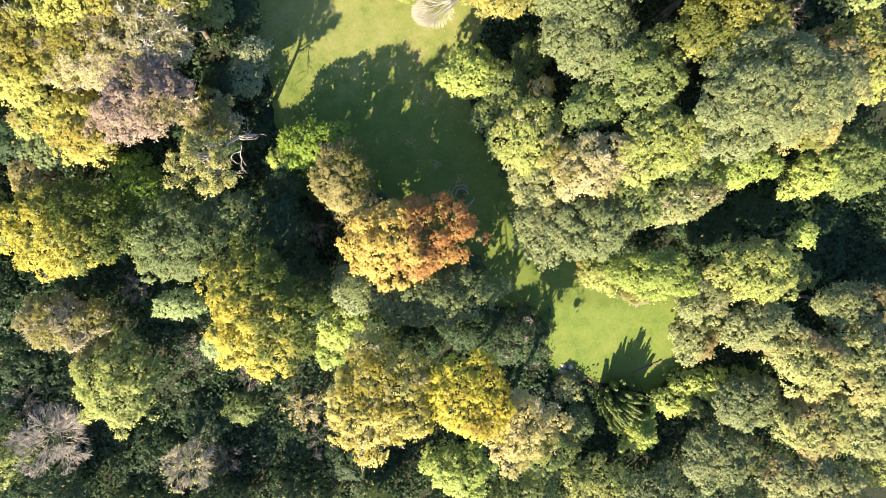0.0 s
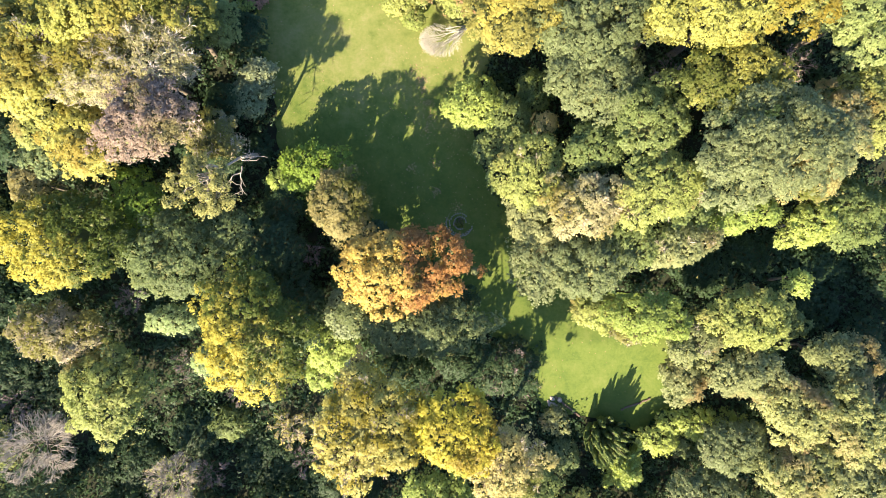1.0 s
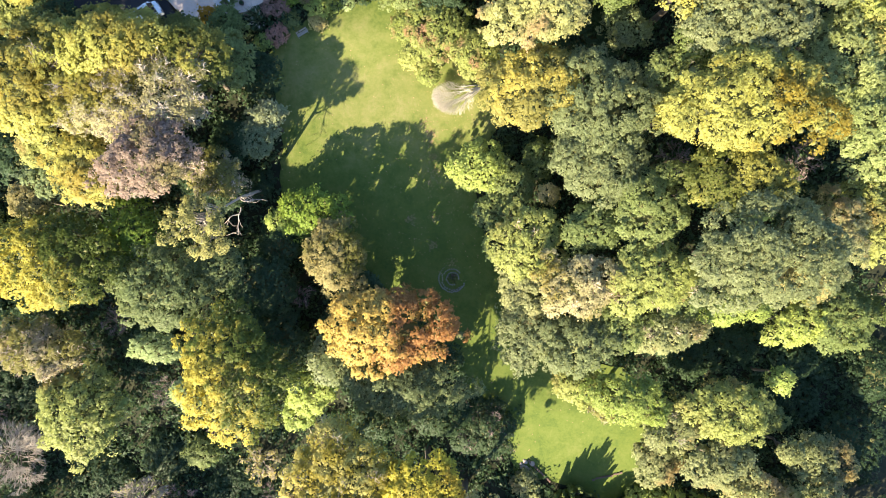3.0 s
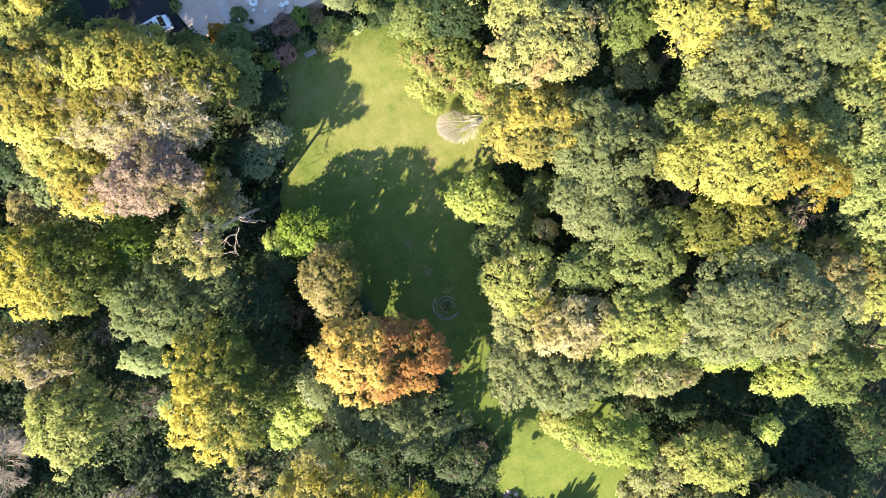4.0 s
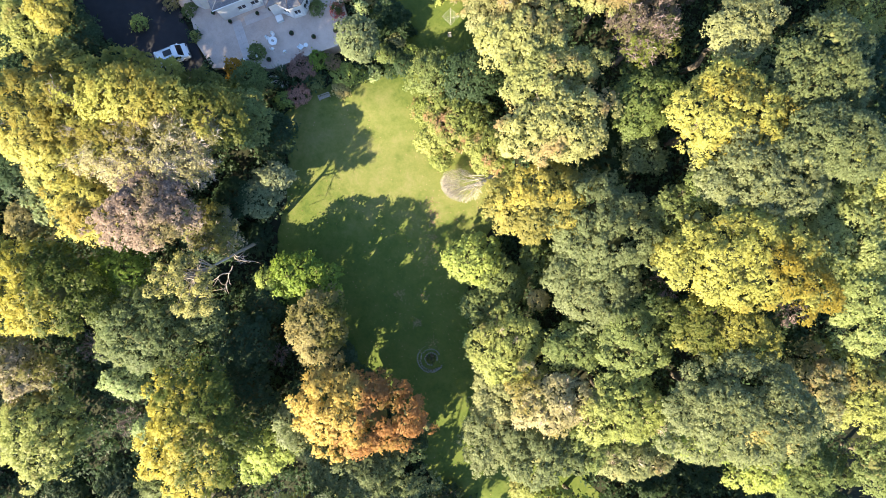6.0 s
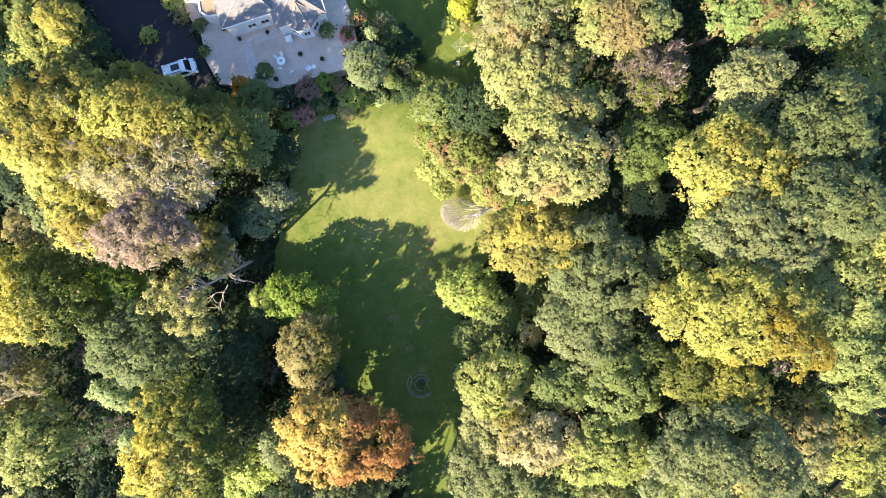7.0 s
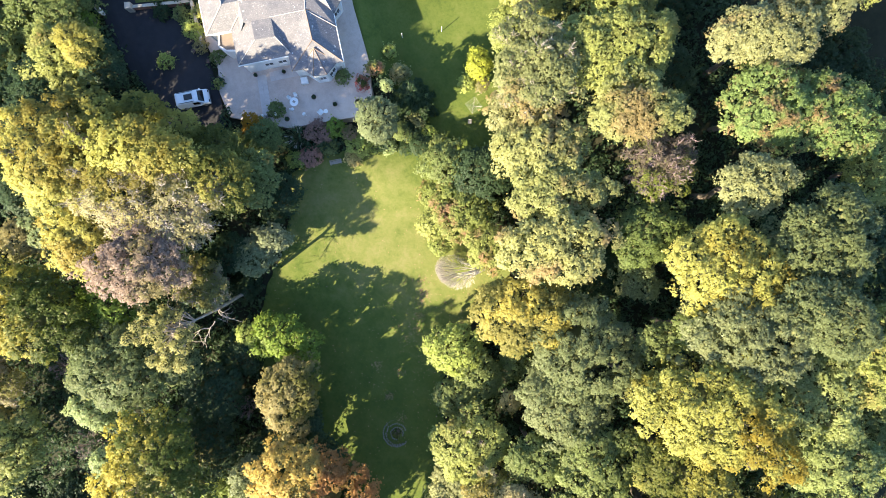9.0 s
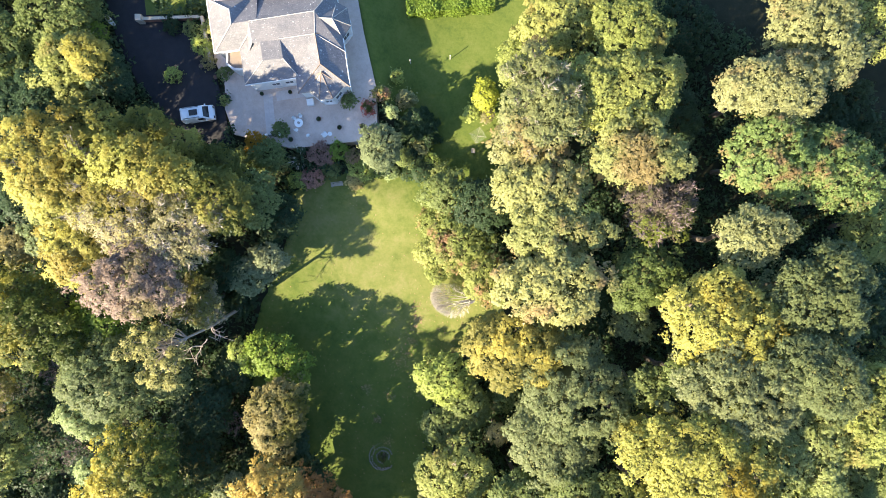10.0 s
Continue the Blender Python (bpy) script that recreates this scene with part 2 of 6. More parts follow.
LEAF = {
    "olive": leaf_material("olive_leaves", (0.2, 0.205, 0.048), (0.3, 0.25, 0.09), 0.68),
    "green": leaf_material("green_leaves", (0.128, 0.146, 0.038)),
    "grey": leaf_material("grey_green_leaves", (0.128, 0.138, 0.047)),
    # Paler patch drawn to the south-west side of the crown.
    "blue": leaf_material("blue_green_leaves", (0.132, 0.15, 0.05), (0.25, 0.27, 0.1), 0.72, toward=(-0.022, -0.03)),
    # Near-black green: for trees in gaps, shade is put into the leaf colour.
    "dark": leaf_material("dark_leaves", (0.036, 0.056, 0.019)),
    "pale": leaf_material("pale_leaves", (0.185, 0.182, 0.062), (0.34, 0.26, 0.12), 0.66),
    "lime": leaf_material("lime_leaves", (0.23, 0.255, 0.055)),
    "bright": leaf_material("bright_leaves", (0.13, 0.17, 0.022)),
    "yellow": leaf_material("yellow_leaves", (0.32, 0.268, 0.05), (0.25, 0.245, 0.07), 0.5),
    # Green leaves gather north-east, where the crown's shade is painted in as well.
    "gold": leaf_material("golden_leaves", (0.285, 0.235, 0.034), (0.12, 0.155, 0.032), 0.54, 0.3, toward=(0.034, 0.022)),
    "straw": leaf_material("straw_yellow_leaves", (0.268, 0.246, 0.05), (0.3, 0.255, 0.055), 0.55),
    "orange": leaf_material("orange_leaves", (0.285, 0.21, 0.044), (0.36, 0.2, 0.07), 0.55, 0.22, toward=(0.03, 0.012)),
    "brown": leaf_material("brown_leaves", (0.215, 0.172, 0.056), (0.2, 0.2, 0.045), 0.62),
    "tan": leaf_material("tan_leaves", (0.31, 0.25, 0.08), (0.18, 0.2, 0.045), 0.62),
    "dusty": leaf_material("dusty_pink_seed_heads", (0.24, 0.17, 0.105), (0.3, 0.26, 0.12), 0.68, tint=(1.12, 1.2, 1.6)),
    "purple": leaf_material("purple_leaves", (0.12, 0.09, 0.052), (0.17, 0.2, 0.04), 0.56, tint=(1.12, 1.2, 1.6)),
    "pink": leaf_material("pink_leaves", (0.34, 0.19, 0.11), (0.16, 0.2, 0.05), 0.62, tint=(1.12, 1.2, 1.6)),
    "red": leaf_material("red_leaves", (0.34, 0.1, 0.065), (0.1, 0.13, 0.03), 0.62, 0.5, tint=(1.12, 1.2, 1.6)),
    "amber": leaf_material("amber_flowered_leaves", (0.12, 0.155, 0.035), (0.5, 0.27, 0.03), 0.5, 0.4),
    "mint": leaf_material("pale_mint_leaves", (0.22, 0.245, 0.085)),
    "maroon": leaf_material("maroon_leaves", (0.24, 0.14, 0.085), tint=(1.12, 1.2, 1.6)),
    "silver": leaf_material("silver_leaves", (0.165, 0.178, 0.072), tint=(1.12, 1.2, 1.6)),
    "blush": leaf_material("pink_tinged_green_leaves", (0.155, 0.19, 0.05), (0.32, 0.225, 0.12), 0.63, 0.45),
    "fresh": leaf_material("fresh_green_leaves", (0.18, 0.195, 0.055)),
    "sallow": leaf_material("sallow_leaves", (0.215, 0.21, 0.062), (0.34, 0.27, 0.13), 0.62),
    "faded": leaf_material("faded_olive_leaves", (0.25, 0.214, 0.084), (0.26, 0.225, 0.055), 0.62),
    "dusk": leaf_material("faded_pinkish_leaves", (0.24, 0.2, 0.1), (0.22, 0.215, 0.06), 0.5),
    "mustard": leaf_material("mustard_leaves", (0.235, 0.205, 0.038), (0.13, 0.15, 0.035), 0.5),
    "fern": leaf_material("fern_green_leaves", (0.1, 0.12, 0.028)),
    "amberyellow": leaf_material("greenish_yellow_leaves", (0.232, 0.214, 0.044), (0.31, 0.25, 0.046), 0.6, toward=(0.02, -0.015)),
    "buff": leaf_material("buff_yellow_leaves", (0.35, 0.29, 0.075), (0.36, 0.3, 0.05), 0.56, 0.3),
    "citrus": leaf_material("bright_yellow_green_leaves", (0.25, 0.25, 0.03)),
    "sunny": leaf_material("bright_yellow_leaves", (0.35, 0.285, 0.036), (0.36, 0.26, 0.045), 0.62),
    "khaki": leaf_material("khaki_leaves", (0.25, 0.22, 0.062)),
    "moss": leaf_material("yellow_green_leaves", (0.22, 0.24, 0.05)),
    "mixed": leaf_material("mixed_border_leaves", (0.17, 0.18, 0.04), (0.36, 0.22, 0.13), 0.66, 0.35),
}
# Inner shade of the crowns, painted as a dark colour on the balls inside.
INNER_SHADE = plain("painted_inner_shade", (0.13, 0.135, 0.045), (0.07, 0.076, 0.026), 0.9, 1.5, bump=0.3, spread=True)
BARK = plain("bark", (0.16, 0.13, 0.1), (0.07, 0.055, 0.04), 0.9, 4.0, bump=0.5)
TWIG = {
    "grey": plain("grey_twigs", (0.42, 0.36, 0.3), (0.26, 0.22, 0.18), 0.85, 0.6, bump=0, spread=True),
    "pale": plain("pale_grey_twigs", (0.56, 0.49, 0.42), (0.34, 0.29, 0.24), 0.85, 0.6, bump=0, spread=True),
    "pink": plain("pinkish_twigs", (0.68, 0.56, 0.46), (0.42, 0.32, 0.23), 0.85, 0.5, bump=0, spread=True),
    "white": plain("bleached_twigs", (0.62, 0.57, 0.51), (0.44, 0.4, 0.35), 0.8, 0.6, bump=0, spread=True),
    "purple": plain("purplish_twigs", (0.32, 0.245, 0.235), (0.2, 0.145, 0.145), 0.85, 0.6, bump=0, spread=True),
}


def ground_material(name, stops, scales, bump=0.4, rough=0.95):
    n = Nodes(name)
    where = n.coords(False)
    a, b, c = (n.noise(where, s, 4.0, 0.65) for s in scales)
    f = n.math("ADD", n.math("MULTIPLY", a, 0.45), n.math("ADD", n.math("MULTIPLY", b, 0.3), n.math("MULTIPLY", c, 0.25)))
    n.join(n.ramp(f, stops), n.bsdf.inputs["Base Color"])
    n.bsdf.inputs["Roughness"].default_value = rough
    n.bsdf.inputs["Specular IOR Level"].default_value = 0.2
    n.bump(n.math("ADD", b, c), bump, 0.08)
    return n.mat


# Darker than real soil: the shade of the gaps is put into its colour.
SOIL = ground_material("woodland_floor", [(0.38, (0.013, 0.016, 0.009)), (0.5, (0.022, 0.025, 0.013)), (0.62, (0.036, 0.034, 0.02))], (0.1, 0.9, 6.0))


def grass_material():
    """Mown grass: green, with straw-coloured dry patches that spread over the open upper lawn, clover spots and mowing wear."""
    n = Nodes("mown_grass")
    where = n.coords(False)
    broad, patch, fine, blade = n.noise(where, 0.09, 3.0), n.noise(where, 0.45, 4.0, 0.65), n.noise(where, 2.6, 4.0, 0.7), n.noise(where, 14.0, 2.0)
    f = n.math("ADD", n.math("MULTIPLY", patch, 0.45), n.math("ADD", n.math("MULTIPLY", fine, 0.35), n.math("MULTIPLY", blade, 0.2)))
    green = n.ramp(f, [(0.36, (0.056, 0.088, 0.018)), (0.5, (0.09, 0.12, 0.024)), (0.64, (0.12, 0.138, 0.037))])
    straw = n.ramp(f, [(0.36, (0.098, 0.124, 0.029)), (0.5, (0.142, 0.155, 0.044)), (0.64, (0.184, 0.174, 0.07))])
    axis = n.add("SeparateXYZ")
    n.join(where, axis.inputs[0])
    off = n.add("Math")
    off.operation = "ABSOLUTE"
    n.join(n.math("SUBTRACT", axis.outputs[1], 31.0), off.inputs[0])
    up = n.math("SUBTRACT", 0.22, n.math("MULTIPLY", off.outputs[0], 0.022))
    dry = n.ramp(n.math("ADD", n.math("ADD", n.math("MULTIPLY", broad, 0.6), n.math("MULTIPLY", patch, 0.4)), up), [(0.44, (0, 0, 0)), (0.68, (1, 1, 1))])
    n.join(n.mix(dry, green, straw), n.bsdf.inputs["Base Color"])
    n.bsdf.inputs["Roughness"].default_value = 0.95
    n.bsdf.inputs["Specular IOR Level"].default_value = 0.2
    n.bump(n.math("ADD", fine, blade), 0.35, 0.08)
    return n.mat


GRASS = grass_material()
ASPHALT = ground_material("dark_asphalt", [(0.35, (0.02, 0.02, 0.022)), (0.6, (0.034, 0.034, 0.038)), (0.72, (0.055, 0.05, 0.05))], (0.12, 1.2, 12.0), 0.3)
PAVING = ground_material("pale_paving", [(0.34, (0.4, 0.315, 0.265)), (0.5, (0.51, 0.41, 0.345)), (0.66, (0.6, 0.5, 0.425))], (0.25, 1.6, 9.0), 0.15, 0.85)

# ---- ground, lawns, drive, terrace ----
def build_ground():
    axis = np.concatenate([[-3000, -1200, -500, -250, -150], np.arange(-100, 111, 2.0), [150, 250, 500, 1200, 3000]])
    gx, gy = np.meshgrid(axis, axis, indexing="ij")
    z = land(gx, gy)
    for poly, drop in ((LAWN, 0.3), (GARDEN, 0.7), (DRIVE, 0.3), (PATIO, 0.3)):
        z = z - drop * inside(gx, gy, poly)
    k = len(axis)
    i = (np.arange(k - 1)[:, None] * k + np.arange(k - 1)[None, :]).ravel()
    mesh = raw_mesh("ground", np.stack([gx, gy, z], -1).reshape(-1, 3), np.stack([i, i + k, i + k + 1, i + 1], 1))
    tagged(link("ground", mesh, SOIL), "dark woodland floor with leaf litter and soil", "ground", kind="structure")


build_ground()
sheet("lawn", LAWN, lambda x, y: land(x, y) + 0.03, 0.8, GRASS, ragged=0.16, label="sloping mown lawn, sunlit yellow-green with tree shadows", category="lawn")
sheet("lawn_garden", GARDEN, lambda x, y: land(x, y) + 0.03, 0.8, GRASS, label="small mown lawn beside the house", category="lawn")
sheet("driveway", DRIVE, lambda x, y: land(x, y) + 0.03, 2.0, ASPHALT, label="dark asphalt driveway under the trees", category="driveway")
STRIP = [(-53.9, 41.5), (-47.8, 45.7), (-50.5, 49.6), (-57.2, 45.6)]
sheet("lawn_strip", STRIP, lambda x, y: land(x, y) + 0.1, 1.0, GRASS, label="narrow mown grass strip behind the drive wall", category="lawn")
sheet("patio", PATIO, lambda x, y: TERRACE_Z + 0.06, 3.0, PAVING, 3.2, label="pale grey paved terrace round the house", category="patio")


# ---- trees and shrubs ----
def lobes(rng, rx, ry, rz, size, low=-0.3):
    """Boughs on an uneven dome about the crown's middle: places and radii."""
    k = max(5, int(3.5 * rx * ry / size ** 2))
    i = np.arange(k) + 0.5
    z = 1 - (1 - low) * i / k
    a = i * 2.39996 + rng.uniform(0, 6.28)
    d = np.stack([np.cos(a) * np.sqrt(1 - z * z), np.sin(a) * np.sqrt(1 - z * z), z], 1) + rng.normal(0, 0.18, (k, 3))
    r = size * rng.uniform(0.6, 1.45, k)
    p1, p2, p3 = rng.uniform(0, 6.28, 3)
    swell = 0.98 + 0.13 * np.sin(2 * a + p1) + 0.12 * np.sin(3 * a + p2) + 0.09 * np.sin(5 * a + p3) + rng.normal(0, 0.12, k)
    reach = np.stack([np.maximum(a - 0.95 * r - 0.1, 0.35 * a) for a in (rx, ry, rz)], 1)
    at = unit(d) * reach * swell[:, None]
    at[:, 2] *= np.where(at[:, 2] < 0, 2.4, 1.0)
    return at, r


def ball(bm_steps):
    bm = bmesh.new()
    bmesh.ops.create_icosphere(bm, subdivisions=bm_steps, radius=1.0)
    bm.verts.ensure_lookup_table()
    v, f = np.array([v.co[:] for v in bm.verts]), np.array([[c.index for c in f.verts] for f in bm.faces])
    bm.free()
    return v, f


BALL = ball(1)


def crown_mesh(rng, rx, ry, rz, size, leaf, count, ragged=1.0, tuft=0.25, low=-0.55, dense=1.0):
    """A leafy crown: boughs on a dome, tufts on each bough, small leaf sprays on each tuft, and added solid balls
    inside that block light.
    """
    at, r = lobes(rng, rx, ry, rz, size, low)
    at = at * (1 + rng.normal(0, 0.07 * ragged, (len(r), 1)))
    tr = tuft * min(1.0, 0.4 + 0.6 * size)
    k = np.maximum(8, (2.3 * (r / tr) ** 2)).astype(int)
    of = np.repeat(np.arange(len(r)), k)
    out = unit(at / np.array([rx, ry, rz]))
    td = unit(rng.normal(size=(len(of), 3)) + out[of] * 0.75 + np.array([0, 0, 0.55]))
    tp = at[of] + td * (r[of] * rng.uniform(0.78, 1.1, len(of)))[:, None] * np.array([1, 1, 0.85])
    away = np.linalg.norm(tp[:, None] - at[None], axis=2) / r[None]
    away[np.arange(len(of)), of] = 9
    shown = (away.min(1) > 0.75) & (td[:, 2] > -0.45)
    of, td, tp = of[shown], td[shown], tp[shown]
    big = tr * rng.uniform(0.7, 1.35, len(of))
    weight = big ** 2 * np.where(tp[:, 2] > -0.2 * rz, 1.0, 0.3)
    j = rng.choice(len(of), count, p=weight / weight.sum())
    ld = unit(rng.normal(size=(count, 3)) + td[j] * 0.9 + np.array([0, 0, 0.35]))
    place = tp[j] + ld * (big[j] * rng.uniform(0.55, 1.12, count))[:, None]
    shade = unit(0.36 * ld + 0.38 * td[j] + 0.35 * out[of[j]] + np.array([0, 0, 1.0]) + rng.normal(0, 0.3, (count, 3)))
    shade = unit(shade + np.array([0, 0, 1.0]) * np.clip(0.12 - shade[:, 2:], 0, 1))
    stray = rng.random(count) < 0.07
    place[stray] += (out[of[j]] * np.array([1, 1, 0.6]) * rng.uniform(0.1, 0.55, (count, 1)))[stray]
    face = unit(0.5 * shade + rng.normal(0, 0.45, (count, 3)) + np.array([0, 0, 0.5]))
    face = np.where(face[:, 2:] < 0.12, face * np.array([1, 1, -1]) + np.array([0, 0, 0.2]), face)
    verts = leaf_corners(rng, place, face, leaf * rng.uniform(0.6, 1.4, count))
    faces = np.arange(count * 3).reshape(-1, 3)
    # Solid balls in boughs and middle, added to stop light passing through.
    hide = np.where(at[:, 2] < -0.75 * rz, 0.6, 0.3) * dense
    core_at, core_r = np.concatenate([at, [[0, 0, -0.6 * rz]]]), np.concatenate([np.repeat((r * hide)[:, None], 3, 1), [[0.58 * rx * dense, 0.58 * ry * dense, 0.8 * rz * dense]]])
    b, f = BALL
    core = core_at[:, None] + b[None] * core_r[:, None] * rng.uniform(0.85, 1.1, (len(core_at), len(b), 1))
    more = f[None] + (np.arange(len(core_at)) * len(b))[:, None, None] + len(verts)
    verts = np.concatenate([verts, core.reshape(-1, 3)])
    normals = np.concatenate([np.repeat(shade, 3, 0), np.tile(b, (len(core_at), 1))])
    return verts, np.concatenate([faces, more.reshape(-1, 3)]), normals, at, r


def trunk_sticks(rng, height, crown_base, ends, thick, bend=0.05):
    """A tapered trunk in three lengths, and limbs from it to the given places."""
    pts = [np.zeros(3)]
    for f in (0.34, 0.67, 1.0):
        pts.append(np.array([rng.normal(0, bend) * height * f, rng.normal(0, bend) * height * f, crown_base * f]))
    p, q, r, e = [], [], [], []
    for i in range(3):
        p.append(pts[i]), q.append(pts[i + 1]), r.append(thick * (1.15 - 0.2 * i)), e.append(thick * (0.95 - 0.2 * i))
    for end in ends:
        start = pts[2] + (pts[3] - pts[2]) * rng.uniform(0.2, 1)
        mid = start + (end - start) * 0.5 + np.array([0, 0, -0.06]) * np.linalg.norm(end - start) + rng.normal(0, 0.15, 3)
        w = thick * rng.uniform(0.3, 0.5)
        p += [start, mid]
        q += [mid, end]
        r += [w, w * 0.65]
        e += [w * 0.65, w * 0.2]
    return np.array(p), np.array(q), np.array(r), np.array(e)


SEED = [100]
DENSITY = 184  # leaf sprays over each square metre
LEAF_SIZE = 0.42  # metres, for a leaf of scale 1


def fresh():
    SEED[0] += 1
    return np.random.default_rng(SEED[0])


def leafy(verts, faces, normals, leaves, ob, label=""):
    """Links a crown; single leaves keep their own colour, and the balls inside take a darker one that paints the
    crown's inner shade.
    """
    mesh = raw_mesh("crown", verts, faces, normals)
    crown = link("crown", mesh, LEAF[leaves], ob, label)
    mesh.materials.append(INNER_SHADE)
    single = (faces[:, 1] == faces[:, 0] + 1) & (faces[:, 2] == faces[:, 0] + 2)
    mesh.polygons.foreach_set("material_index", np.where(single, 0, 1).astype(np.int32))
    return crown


def broadleaf(x, y, top, rx, ry, leaves, label, turn=0.0, size=1.25, leaf=0.33, density=1.0, rise=None, name="broadleaf_tree", category="tree",
              twigs=None, twig_share=0.0, ragged=1.0, dense=1.0):
    """A tree or shrub with a leafy crown; top is the height of its highest leaves in the world."""
    rng = fresh()
    rx, ry = rx * 0.97, ry * 0.97
    base = float(land(x, y))
    tall = max(top - base, 0.6)
    rz = rise or min(0.42 * (rx + ry) / 2 + 0.6, tall * 0.6)
    mid = tall - rz
    ob = root(name, x, y, base, turn, label=label, category=category)
    verts, faces, normals, at, r = crown_mesh(rng, rx, ry, rz, size, LEAF_SIZE * math.sqrt(leaf), int(density * DENSITY * math.pi * rx * ry), ragged, dense=dense)
    lift = np.array([0, 0, mid])
    ends = (at * 0.9 + lift)[rng.permutation(len(at))[:min(9, len(at))]]
    sticks = trunk_sticks(rng, tall, max(mid * 0.8, 0.25 * tall), ends, 0.02 * tall + 0.05)
    link("trunk", stick_mesh("trunk", *sticks, sides=7), BARK, ob)
    leafy(verts + lift, faces, normals, leaves, ob)
    if twigs:
        fine_twigs(rng, ob, at * 1.02 + lift, np.array([0, 0, mid * 0.8]), r, twigs, twig_share)
    return ob


def fine_twigs(rng, ob, at, fork, r, colour, share):
    """Bare branches that show through and above the leaves: boughs, then sprays of fine twigs on them."""
    pick = rng.permutation(len(at))[:max(3, int(len(at) * share))]
    p, q, w, e = [], [], [], []
    for i in pick:
        out = unit((at[i] - fork)[None])[0]
        tip = at[i] + out * r[i] * 0.95
        start = fork + (at[i] - fork) * 0.45
        p.append(start), q.append(tip), w.append(0.06), e.append(0.02)
        k = 20
        s = rng.uniform(0.35, 1.0, (k, 1))
        a = start + (tip - start) * s
        d = unit(out + rng.normal(0, 0.7, (k, 3)) + np.array([0, 0, 0.1]))
        b = a + d * rng.uniform(0.4, 0.9, (k, 1)) * r[i]
        p += list(a)
        q += list(b)
        w += [0.028] * k
        e += [0.014] * k
        s = rng.uniform(0.3, 1.0, (k, 3, 1))
        a2 = a[:, None] + (b - a)[:, None] * s
        d2 = unit(d[:, None] + rng.normal(0, 0.6, (k, 3, 3)))
        b2 = a2 + d2 * rng.uniform(0.25, 0.6, (k, 3, 1)) * r[i]
        p += list(a2.reshape(-1, 3))
        q += list(b2.reshape(-1, 3))
        w += [0.02] * (k * 3)
        e += [0.01] * (k * 3)
    tagged(link("branchwork", stick_mesh("branchwork", np.array(p), np.array(q), np.array(w), np.array(e)), TWIG[colour], ob), kind="stuff")


def bare(x, y, top, rx, ry, colour, label, turn=0.0, lean=(0.0, 0.0), limbs=9, spread=(7, 8, 7), rise=None, name="bare_tree", leaves=None, leaf_density=30,
         thick=1.0, category="tree", wander=0.45, tuft=0.12, side=None, beyond=0.0):
    """A leafless tree: limbs, branches, twigs and fine twigs that end on a dome."""
    rng = fresh()
    base = float(land(x, y))
    tall = top - base
    rz = rise or min(0.7 * (rx + ry) / 2, tall * 0.6)
    ob = root(name, x, y, base, turn, label=label, category=category)
    scale = np.array([rx, ry, rz])
    fork = np.array([0, 0, max(tall - 1.5 * rz, 0.15 * tall)])
    mid = np.array([lean[0], lean[1], tall - rz])
    i = np.arange(limbs) + 0.5
    z = 1 - 1.25 * i / limbs
    a = i * 2.39996
    d = np.stack([np.cos(a) * np.sqrt(1 - z * z), np.sin(a) * np.sqrt(1 - z * z), z], 1)
    starts = np.repeat(fork[None], limbs, 0)
    ends = mid + d * scale * rng.uniform(0.5, 0.62, (limbs, 1))
    w0 = 0.009 * tall * thick
    p, q, w, e = [np.zeros((1, 3))], [fork[None]], [np.array([0.02 * tall + 0.03])], [np.array([0.014 * tall])]
    p.append(starts), q.append(ends), w.append(np.full(limbs, w0)), e.append(np.full(limbs, w0 * 0.5))
    length, width = 0.42, w0 * 0.5
    for count in spread:
        s = rng.uniform(0.3, 1.0, (len(starts), count, 1))
        a = starts[:, None] + (ends - starts)[:, None] * s
        out = unit((a - mid) / scale ** 2 * rx)
        along = unit(ends - starts)[:, None]
        d = unit(0.6 * along + 0.6 * out + rng.normal(0, wander, a.shape))
        b = a + d * length * rng.uniform(0.55, 1.15, s.shape) * np.mean(scale[:2])
        far = np.linalg.norm((b - mid) / scale, axis=-1, keepdims=True)
        b = np.where(far > 1.03, mid + (b - mid) / far * rng.uniform(0.95, 1.05, far.shape), b)
        starts, ends = a.reshape(-1, 3), b.reshape(-1, 3)
        p.append(starts), q.append(ends), w.append(np.full(len(starts), max(width, 0.018))), e.append(np.full(len(starts), max(width * 0.45, 0.011)))
        length, width = length * 0.56, max(width * 0.5, 0.018)
    link("trunk", stick_mesh("trunk", *(np.concatenate(v[:2]) for v in (p, q, w, e)), sides=6), TWIG[colour] if thick > 1.2 or side else BARK, ob)
    tagged(link("branchwork", stick_mesh("branchwork", *(np.concatenate(v[2:]) for v in (p, q, w, e))), TWIG[colour], ob), kind="stuff")
    if leaves:
        n = int(leaf_density * math.pi * rx * ry)
        pick = np.arange(len(ends)) if side is None else np.flatnonzero(ends[:, 0] * side[0] + ends[:, 1] * side[1] > beyond)
        j = rng.choice(pick[::3] if side is not None else pick, n)
        link("crown", leaf_mesh("crown", rng, ends[j] + rng.normal(0, tuft, (n, 3)), rng.normal(0, 0.6, (n, 3)) + np.array([0, 0, 0.6]),
                                rng.uniform(0.2, 0.45, n)), LEAF[leaves], ob)
    return ob


